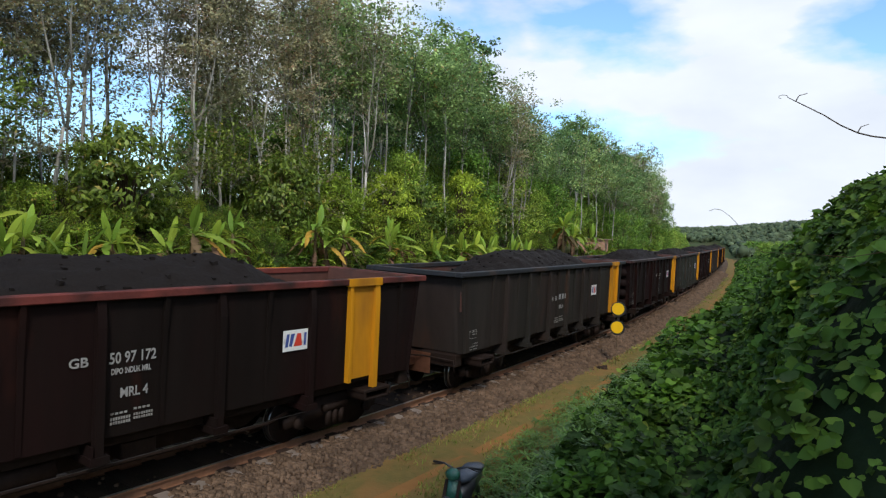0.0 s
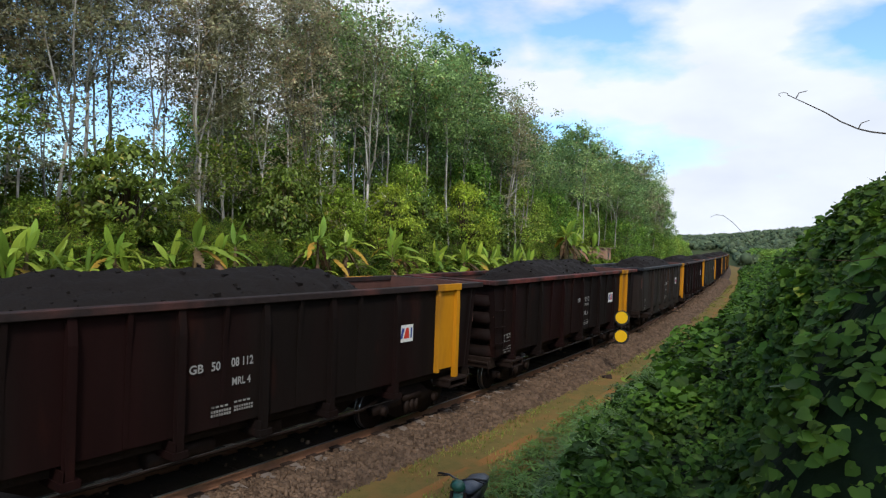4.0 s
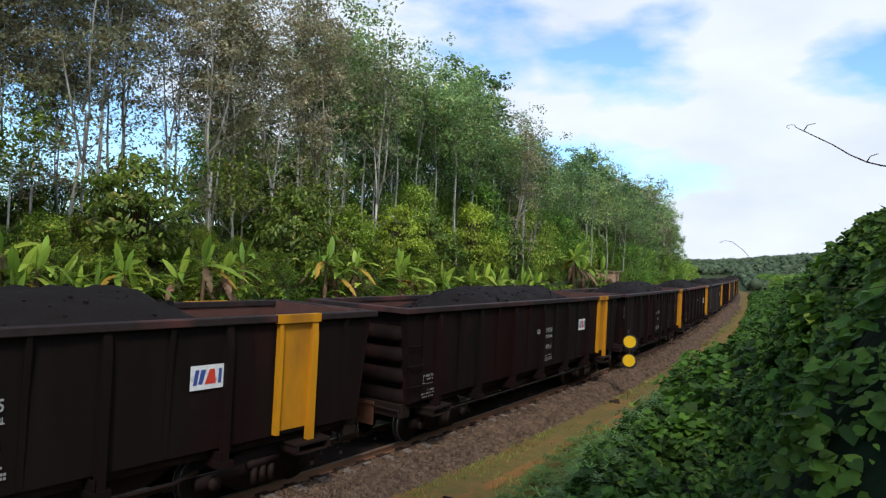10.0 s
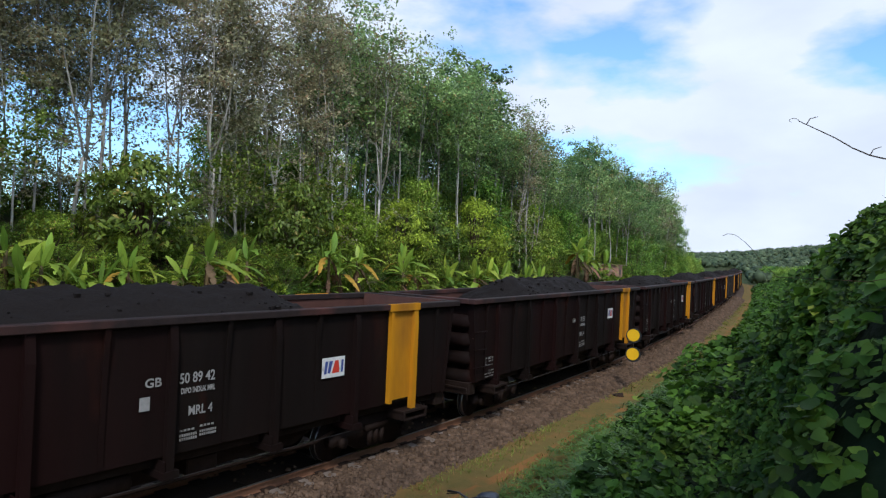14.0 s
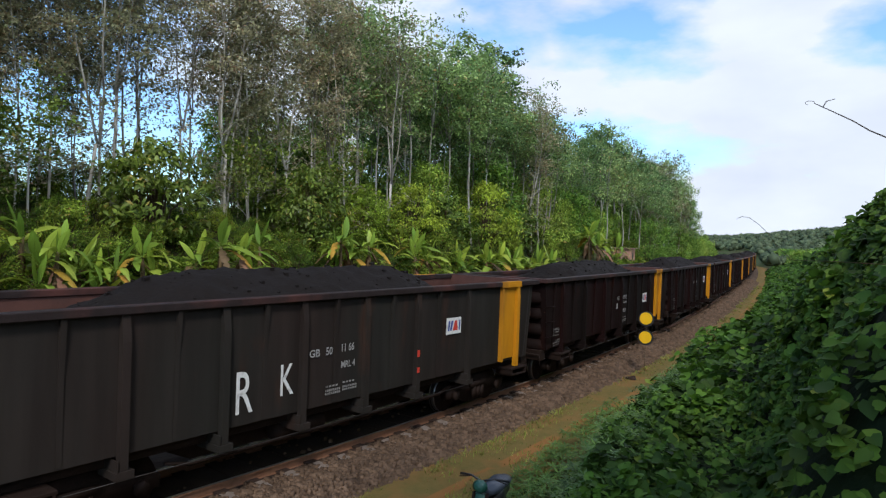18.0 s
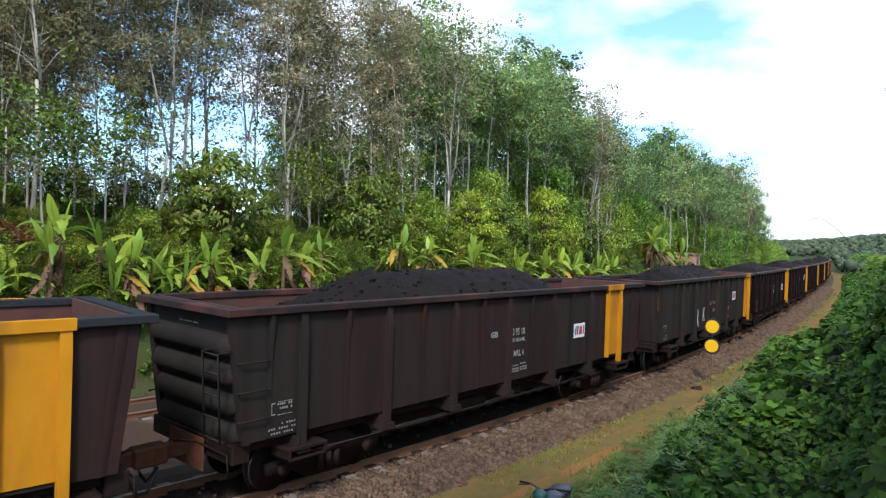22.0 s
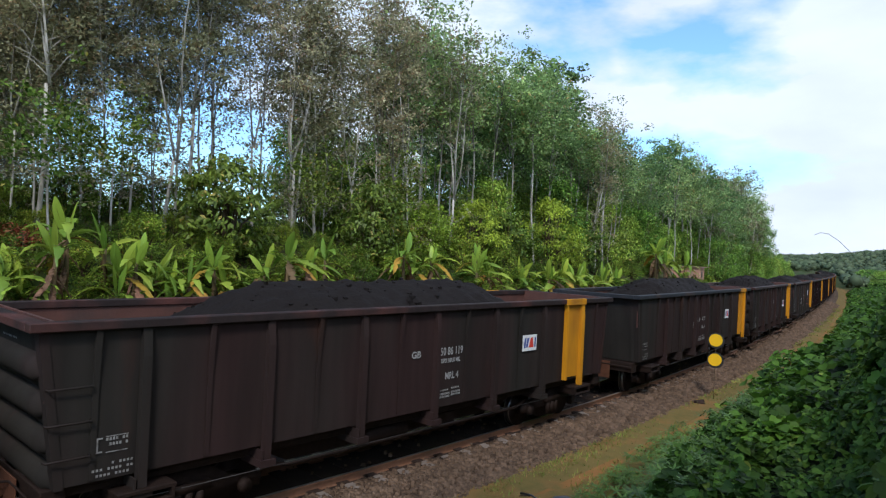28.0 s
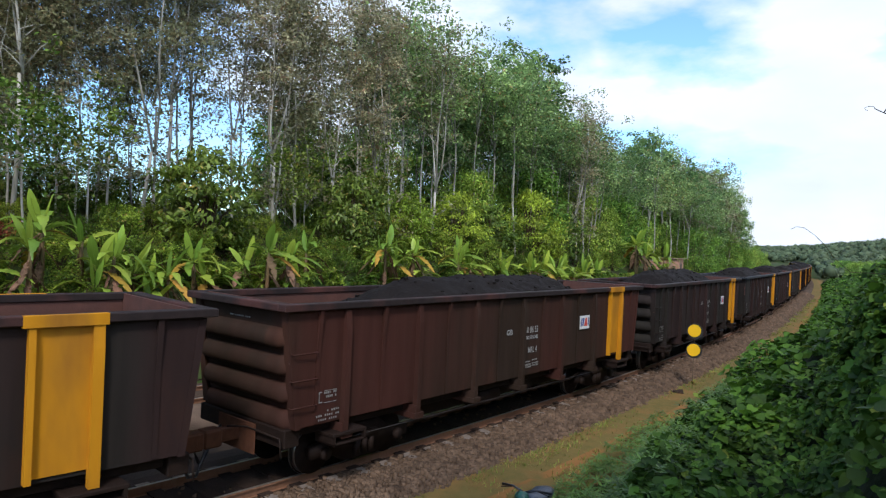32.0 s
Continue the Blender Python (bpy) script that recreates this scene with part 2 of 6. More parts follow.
M = {
    "paint_dark": grimy_paint("coal_black_brown_paint", (0.0125, 0.0044, 0.004), (0.0092, 0.0064, 0.0055), (0.03, 0.0095, 0.0065), 0.0),
    "paint_brown": grimy_paint("dusty_maroon_paint", (0.055, 0.0215, 0.016), (0.032, 0.0205, 0.0145), (0.065, 0.028, 0.018), 3.0),
    "paint_grey": grimy_paint("dusty_grey_paint", (0.0235, 0.0215, 0.0185), (0.029, 0.021, 0.018), (0.055, 0.026, 0.017), 7.0),
    "paint_green": grimy_paint("dusty_green_grey_paint", (0.026, 0.029, 0.0245), (0.034, 0.03, 0.025), (0.05, 0.026, 0.018), 12.0),
    "paint_mixed": grimy_paint("dusty_brown_and_grey_paint", (0.03, 0.0175, 0.016), (0.0235, 0.0205, 0.0175), (0.045, 0.022, 0.016), 21.5),
    "rim": surface("scuffed_rim_steel", (0.012, 0.009, 0.009), (0.038, 0.026, 0.024), 6, 0.6, 0, 0.25, 20, (0.085, 0.034, 0.028), 1.3, 0.5, 0.74),
    "steelrim": surface("blue_grey_rim_steel", (0.014, 0.015, 0.018), (0.032, 0.034, 0.038), 6, 0.6, 0, 0.25, 20, (0.05, 0.035, 0.03), 0.9, 0.55, 0.7),
    "redrim": surface("red_painted_rim", (0.09, 0.024, 0.02), (0.2, 0.048, 0.038), 6, 0.6, 0, 0.25, 20, (0.02, 0.014, 0.013), 1.2, 0.4, 0.62),
    "inside": surface("rusty_inside_plate", (0.06, 0.03, 0.024), (0.13, 0.058, 0.045), 4, 0.75, 0, 0.2, 20, (0.06, 0.04, 0.035), 1.2, 0.5, 0.7),
    "yellow": surface("grimy_yellow_paint", (0.42, 0.175, 0.006), (0.6, 0.26, 0.01), 5, 0.65, 0, 0.1, 20, (0.2, 0.085, 0.02), 1.4, 0.5, 0.8, (1, 1, 0.3)),
    "coal": surface("black_coal", (0.0046, 0.0033, 0.0028), (0.0145, 0.0105, 0.0088), 25, 0.85, 0, 1.0, 14),
    "iron": surface("oily_bogie_iron", (0.0075, 0.0047, 0.0038), (0.029, 0.0165, 0.012), 9, 0.7, 0.1, 0.3, 40),
    "rodsteel": surface("pale_rod_steel", (0.03, 0.027, 0.025), (0.07, 0.063, 0.06), 9, 0.6, 0.3),
    "rust": surface("rusty_drawgear", (0.05, 0.02, 0.012), (0.13, 0.055, 0.03), 9, 0.8, 0, 0.3, 40),
    "tread": surface("worn_wheel_steel", (0.2, 0.19, 0.18), (0.32, 0.3, 0.28), 20, 0.3, 0.9),
    "white": surface("stencil_white_paint", (0.55, 0.55, 0.53), (0.8, 0.8, 0.78), 18, 0.7, 0, 0, 1, (0.25, 0.23, 0.21), 9, 0.55, 0.75),
    "stencil": surface("dusty_stencil_paint", (0.2, 0.195, 0.19), (0.4, 0.39, 0.375), 18, 0.7, 0, 0, 1, (0.12, 0.11, 0.1), 9, 0.58, 0.75),
    "faded": surface("faded_stencil_paint", (0.16, 0.15, 0.14), (0.34, 0.33, 0.31), 18, 0.7, 0, 0, 1, (0.08, 0.07, 0.065), 9, 0.5, 0.7),
    "blue": surface("sign_blue", (0.03, 0.06, 0.22), (0.05, 0.08, 0.3), 20, 0.5),
    "red": surface("sign_red", (0.5, 0.03, 0.02), (0.62, 0.06, 0.03), 20, 0.5),
    "rail": surface("rusty_rail", (0.2, 0.095, 0.055), (0.33, 0.18, 0.11), 14, 0.65, 0.4, 0.2, 50),
    "railtop": surface("worn_rail_head", (0.28, 0.24, 0.21), (0.4, 0.36, 0.33), 14, 0.4, 0.7),
    "sleeper": surface("weathered_concrete", (0.13, 0.102, 0.085), (0.26, 0.212, 0.18), 7, 0.9, 0, 0.4, 40, (0.16, 0.1, 0.07), 2, 0.5, 0.7, spread=0.2),
    "stone": surface("ballast_stone", (0.046, 0.029, 0.019), (0.16, 0.104, 0.068), 3, 0.9, spread=0.8),
    "ballast": surface("ballast_bed", (0.03, 0.019, 0.013), (0.085, 0.055, 0.037), 26, 0.95, 0, 1.0, 30, (0.15, 0.1, 0.07), 0.6, 0.5, 0.7),
    # coal dust and the train's shade, both put into one dark colour
    "soot_and_shade": surface("coal_dust_and_shade_bed", (0.012, 0.009, 0.008), (0.045, 0.03, 0.023), 22, 0.95, 0, 1.0, 30, (0.05, 0.03, 0.022), 0.8, 0.45, 0.7),
    "earth": surface("orange_earth", (0.18, 0.082, 0.025), (0.29, 0.14, 0.045), 1.5, 0.95, 0, 0.5, 12, (0.11, 0.1, 0.03), 1.1, 0.5, 0.66),
    "turf": surface("worn_turf", (0.082, 0.078, 0.021), (0.2, 0.132, 0.043), 5.0, 0.95, 0, 0.7, 24, (0.2, 0.112, 0.038), 1.3, 0.5, 0.66),
    "soil": surface("shaded_forest_soil", (0.03, 0.04, 0.012), (0.07, 0.062, 0.026), 0.8, 0.95, 0, 0.6, 6, (0.03, 0.06, 0.012), 0.25, 0.45, 0.6),
    "bark": surface("pale_rubber_bark", (0.3, 0.27, 0.23), (0.6, 0.57, 0.51), 5, 0.85, 0, 0.4, 25, (0.13, 0.12, 0.08), 1.2, 0.45, 0.65, (1, 1, 0.4), spread=0.4),
    "stem": surface("banana_stem", (0.055, 0.05, 0.02), (0.12, 0.1, 0.04), 5, 0.7, 0, 0.3, 20, (0.16, 0.08, 0.04), 3, 0.45, 0.6, (1, 1, 0.4)),
    "twig": surface("dry_twig", (0.05, 0.035, 0.025), (0.12, 0.08, 0.05), 20, 0.8),
    "canopy": foliage("rubber_leaves", (0.105, 0.185, 0.068), (0.34, 0.5, 0.175), (0.36, 0.28, 0.1), 0.05, 0.5, 0.45, (0.55, 1.45)),
    "olive": foliage("olive_canopy_leaves", (0.19, 0.188, 0.108), (0.5, 0.485, 0.275), (0.36, 0.26, 0.15), 0.12, 0.55, 0.5, (0.65, 1.35)),
    "shrub": foliage("shrub_leaves", (0.06, 0.12, 0.016), (0.3, 0.42, 0.05), (0.36, 0.27, 0.07), 0.05, 0.45, 0.45, (0.5, 1.5)),
    "bush": foliage("bush_leaves", (0.05, 0.12, 0.02), (0.32, 0.48, 0.08), (0.3, 0.26, 0.06), 0.03, 0.45, 0.42, (0.85, 1.4)),
    "large": foliage("large_drooping_leaves", (0.05, 0.095, 0.015), (0.19, 0.28, 0.045), (0.36, 0.32, 0.07), 0.04, 0.45, 0.35, (0.9, 1.1), 1.4),
    "lime": foliage("young_lime_leaves", (0.12, 0.2, 0.02), (0.4, 0.54, 0.06), None, 0, 0.5, 0.45, (0.8, 1.2)),
    "vine": foliage("vine_leaves", (0.034, 0.067, 0.0075), (0.12, 0.205, 0.021), (0.2, 0.24, 0.03), 0.012, 0.62, 0.35, (0.8, 1.2), 1.1),
    "banana": foliage("banana_leaves", (0.23, 0.35, 0.04), (0.45, 0.58, 0.09), (0.42, 0.26, 0.06), 0.1, 0.4, 0.35, (0.7, 1.25)),
    "yellowed": foliage("yellowed_banana_leaves", (0.34, 0.2, 0.03), (0.5, 0.34, 0.05), (0.2, 0.1, 0.04), 0.3, 0.6, 0.3, (0.8, 1.2), 3.0),
    "dead": foliage("dead_banana_leaves", (0.1, 0.06, 0.035), (0.26, 0.16, 0.085), None, 0, 0.8, 0.2, (0.6, 1.5), 3.0),
    "weed": foliage("weed_leaves", (0.06, 0.13, 0.024), (0.16, 0.25, 0.05), None, 0, 0.5, 0.3),
    "redleaf": foliage("reddish_leaves", (0.16, 0.06, 0.025), (0.32, 0.13, 0.05), (0.1, 0.16, 0.03), 0.3, 0.6, 0.35),
    # near-black colour stands in for the shade between vine leaves
    "shade_tangle": surface("shade_dark_stems", (0.006, 0.011, 0.004), (0.016, 0.026, 0.008), 8, 0.95, 0, 1.0, 12),
    "grass": foliage("verge_grass", (0.095, 0.145, 0.025), (0.2, 0.235, 0.045), (0.26, 0.17, 0.06), 0.2, 0.6, 0.3, (0.8, 1.2), 1.6),
    "far": foliage("far_wood", (0.055, 0.082, 0.04), (0.1, 0.13, 0.065), None, 0, 0.8, 0.1, (0.9, 1.1), 0.3),
    "sign": surface("sign_yellow", (0.74, 0.42, 0.008), (0.8, 0.48, 0.012), 6, 0.62),
    "black": surface("black_enamel", (0.008, 0.008, 0.008), (0.02, 0.02, 0.02), 10, 0.5),
    "post": surface("sign_post_steel", (0.06, 0.05, 0.032), (0.11, 0.085, 0.055), 12, 0.6, 0.4),
    "wall": surface("stained_plaster", (0.36, 0.2, 0.13), (0.48, 0.28, 0.19), 3, 0.9, 0, 0.2, 30, (0.3, 0.2, 0.15), 1, 0.5, 0.7),
    "tin": surface("rusty_tin", (0.3, 0.2, 0.14), (0.42, 0.3, 0.22), 5, 0.6, 0.4),
    "seat": surface("grey_seat_vinyl", (0.035, 0.042, 0.055), (0.07, 0.08, 0.1), 20, 0.45, 0, 0.2, 60),
    "plastic": surface("black_plastic", (0.012, 0.012, 0.014), (0.025, 0.025, 0.028), 20, 0.35),
    "greenpaint": surface("dark_green_fairing", (0.005, 0.03, 0.022), (0.03, 0.13, 0.085), 45, 0.35, 0, 0.4, 60),
}


# ---- building blocks ----
def part(name, bm, mat, parent=None, label="", kind=""):
    """Links a bmesh as one mesh object under a thing or a part."""
    me = bpy.data.meshes.new(name)
    bm.to_mesh(me)
    bm.free()
    return mesh_part(name, me, mat, parent, label, kind)


def mesh_part(name, me, mat, parent=None, label="", kind=""):
    if mat and not me.materials:
        me.materials.append(mat)
    ob = new(name, me)
    if parent:
        ob.parent = parent
    return tagged(ob, label, kind=kind)


def from_arrays(name, co, faces, smooth=False):
    me = bpy.data.meshes.new(name)
    me.from_pydata([tuple(c) for c in co] if not isinstance(co, list) else co, [], faces)
    if smooth:
        me.shade_smooth()
    return me


def quads_mesh(name, co, per=4):
    """A mesh of separate faces with a fixed number of corners, from an array (faces, corners, 3)."""
    co = np.asarray(co, np.float32)
    count = co.shape[0]
    me = bpy.data.meshes.new(name)
    me.vertices.add(count * per)
    me.vertices.foreach_set("co", co.reshape(-1))
    me.loops.add(count * per)
    me.loops.foreach_set("vertex_index", np.arange(count * per, dtype=np.int32))
    me.polygons.add(count)
    me.polygons.foreach_set("loop_start", np.arange(0, count * per, per, dtype=np.int32))
    me.update(calc_edges=True)
    return me


def box(bm, lo, hi, bevel=0.0):
    v = [bm.verts.new((x, y, z)) for x in (lo[0], hi[0]) for y in (lo[1], hi[1]) for z in (lo[2], hi[2])]
    fs = [bm.faces.new([v[i] for i in f]) for f in ((0, 1, 3, 2), (4, 6, 7, 5), (0, 4, 5, 1), (2, 3, 7, 6), (0, 2, 6, 4), (1, 5, 7, 3))]
    if bevel:
        es = {e for f in fs for e in f.edges}
        bmesh.ops.bevel(bm, geom=list(es), offset=bevel, segments=1, affect="EDGES")
    return v


def box_mesh(lo, hi, bevel=0.0):
    bm = bmesh.new()
    box(bm, lo, hi, bevel)
    return bm


def tube(bm, points, radii, sides=8, cap=True):
    """A tube of round sections along points."""
    rings = []
    for i, q in enumerate(points):
        q = Vector(q)
        a, b = Vector(points[max(i - 1, 0)]), Vector(points[min(i + 1, len(points) - 1)])
        d = (b - a).normalized()
        u = d.orthogonal().normalized() if abs(d.z) > 0.9 else d.cross(Vector((0, 0, 1))).normalized()
        if abs(d.z) > 0.9:
            u = (Vector((1, 0, 0)) - d * d.x).normalized()
        w = d.cross(u)
        r = radii[i] if hasattr(radii, "__len__") else radii
        rings.append([bm.verts.new(q + (u * math.cos(k * math.tau / sides) + w * math.sin(k * math.tau / sides)) * r) for k in range(sides)])
    for a, b in zip(rings, rings[1:]):
        for k in range(sides):
            bm.faces.new((a[k], a[(k + 1) % sides], b[(k + 1) % sides], b[k]))
    if cap:
        bm.faces.new(rings[0][::-1])
        bm.faces.new(rings[-1])
    for f in bm.faces:
        f.smooth = True


def prism(bm, outline, x0, x1):
    """An outline in y, z drawn out along x."""
    a = [bm.verts.new((x0, y, z)) for y, z in outline]
    b = [bm.verts.new((x1, y, z)) for y, z in outline]
    n = len(outline)
    for i in range(n):
        bm.faces.new((a[i], a[(i + 1) % n], b[(i + 1) % n], b[i]))
    bm.faces.new(a[::-1])
    bm.faces.new(b)


def leaf_faces(rng, centres, size, out=None, droop=0.3, slim=0.5, jitter=0.35):
    """Pointed leaves, one at each centre, facing up and outwards unevenly; four corners each."""
    n = len(centres)
    normal = rng.normal(0, 1, (n, 3)) * 0.75
    normal[:, 2] = np.abs(normal[:, 2]) + 0.35
    if out is not None:
        normal += out
    normal /= np.linalg.norm(normal, axis=1, keepdims=True)
    along = rng.normal(0, 1, (n, 3))
    along[:, 2] -= droop
    along -= normal * (along * normal).sum(1, keepdims=True)
    along /= np.linalg.norm(along, axis=1, keepdims=True)
    side = np.cross(normal, along)
    s = (size * (1 + jitter * rng.uniform(-1, 1, n)))[:, None]
    bend = normal * s * 0.12
    return np.stack([centres - along * s * 0.5, centres + side * s * slim * 0.5 + bend - along * s * 0.08, centres + along * s * 0.5, centres - side * s * slim * 0.5 + bend - along * s * 0.08], 1)


def smoothstep(a, b, x):
    x = np.clip((np.asarray(x, float) - a) / (b - a), 0, 1)
    return x * x * (3 - 2 * x)


# ---- the line of the track: s along it, u from its middle towards the camera ----
GRID = np.linspace(-90, 420, 5101)
BEND = np.clip(0.007612 - 0.000142 * GRID, 0.0006, 0.0076)
_mid = 900
HEAD = radians(37.83) - np.concatenate([[0], np.cumsum((BEND[1:] + BEND[:-1]) * 0.05)])
HEAD += radians(37.83) - HEAD[_mid]
_x = np.concatenate([[0], np.cumsum(np.sin(HEAD[1:] / 2 + HEAD[:-1] / 2) * 0.1)])
_y = np.concatenate([[0], np.cumsum(np.cos(HEAD[1:] / 2 + HEAD[:-1] / 2) * 0.1)])
LINE_X = _x - _x[_mid] - math.cos(radians(37.83)) * 8.075
LINE_Y = _y - _y[_mid] + math.sin(radians(37.83)) * 8.075


def along(s, u, z=0.0):
    """The place at s along the track, u metres from its middle towards the camera."""
    h = np.interp(s, GRID, HEAD)
    return np.stack(np.broadcast_arrays(np.interp(s, GRID, LINE_X) + np.cos(h) * (u - 1.35), np.interp(s, GRID, LINE_Y) - np.sin(h) * (u - 1.35), z), -1)


def line_of(x, y):
    """s and u of places."""
    x, y = np.asarray(x, float).ravel(), np.asarray(y, float).ravel()
    gx, gy, gs, gh = LINE_X[::12], LINE_Y[::12], GRID[::12], HEAD[::12]
    i = np.concatenate([np.argmin((x[k:k + 4000, None] - gx) ** 2 + (y[k:k + 4000, None] - gy) ** 2, 1) for k in range(0, len(x), 4000)])
    dx, dy = x - gx[i], y - gy[i]
    return gs[i] + dx * np.sin(gh[i]) + dy * np.cos(gh[i]), 1.35 + dx * np.cos(gh[i]) - dy * np.sin(gh[i])


def wobble(x, y, scale, seed=0.0):
    """A smooth uneven field, -1 to 1."""
    x, y = np.asarray(x) / scale + seed, np.asarray(y) / scale - seed * 0.7
    return (np.sin(x * 1.7 + 1.3 * np.sin(y * 1.1)) + np.sin(y * 2.3 + 1.7 * np.sin(x * 0.9 + 2)) + np.sin((x + y) * 3.1 + np.sin(x * 2.7))) / 3


def hedge_edge(s):
    return np.interp(s, [-10, 6.8, 8.6, 11, 14, 17, 20, 24, 30, 60, 200], [5.25, 5.1, 4.62, 4.15, 3.88, 3.58, 3.42, 3.56, 3.55, 3.25, 2.9])


def ground_z(s, u):
    """Height of the ground: cutting with a formation for two tracks, bank on the camera's side, wooded hill opposite."""
    s, u = np.asarray(s, float), np.asarray(u, float)
    z = np.full(s.shape, -0.42)
    z += np.interp(u, [3.8, 6.5, 9.4, 14, 22, 40], [0, 0.9, 2.35, 4.2, 5.2, 6.0]) * (1 - 0.72 * smoothstep(22, 60, s))
    left = np.interp(-u, [8.0, 10.2, 14, 20, 30, 50, 90], [0, 2.3, 4.2, 5.3, 5.8, 3.8, 2.0])
    fall = smoothstep(22, 5, s) * smoothstep(20, 34, -u) * 4.0
    return z + (left - fall) * (1 - smoothstep(120, 190, s) * 0.75)


def hill_z(x, y):
    """Far ridge that closes the valley."""
    r, az = np.hypot(x, y), np.degrees(np.arctan2(x, y))
    top = np.interp(az, [-180, -60, 5, 15, 22, 33, 50, 90, 180], [3, 3, 3, 6, 8.5, 18, 30, 16, 3])
    return top * smoothstep(170, 420, r)


# ---- ground ----
def build_ground():
    ring = np.concatenate([[-2600, -1700, -1100, -750, -520, -380, -280, -210, -160, -120, -95, -75], np.arange(-60, 150, 1.2), [160, 175, 195, 220, 250, 290, 340, 400, 480, 580, 750, 1100, 1700, 2600]])
    gx, gy = np.meshgrid(ring, ring, indexing="ij")
    s, u = line_of(gx, gy)
    z = ground_z(s, u)
    r = np.hypot(gx, gy).ravel()
    z = z * (1 - smoothstep(140, 300, r)) + hill_z(gx.ravel(), gy.ravel())
    rough = smoothstep(3.4, 5, u) + smoothstep(8, 10, -u)
    z += wobble(gx.ravel(), gy.ravel(), 3.0) * 0.12 * rough + wobble(gx.ravel(), gy.ravel(), 0.9, 4) * 0.02
    n = len(ring)
    co = np.stack([gx.ravel(), gy.ravel(), z], 1)
    faces = [(i * n + j, (i + 1) * n + j, (i + 1) * n + j + 1, i * n + j + 1) for i in range(n - 1) for j in range(n - 1)]
    me = from_arrays("ground", co.tolist(), faces, True)
    me.materials.append(M["soil"])
    tagged(new("ground", me), "uneven earth ground of a railway cutting", "ground", kind="structure")


def sweep(name, outline, s0, s1, step, mat, top_mat=None, top_faces=()):
    """An outline of u, z drawn along the track."""
    ss = np.arange(s0, s1 + step / 2, step)
    n = len(outline)
    co = np.concatenate([along(ss, u, z)[:, None] for u, z in outline], 1).reshape(-1, 3)
    faces = [(i * n + k, (i + 1) * n + k, (i + 1) * n + (k + 1) % n, i * n + (k + 1) % n) for i in range(len(ss) - 1) for k in range(n)]
    me = from_arrays(name, co.tolist(), faces)
    me.materials.append(mat)
    if top_mat:
        me.materials.append(top_mat)
        for f in range(0, len(faces)):
            if f % n in top_faces:
                me.polygons[f].material_index = 1
    return me


FAR_TRACK = -5.6


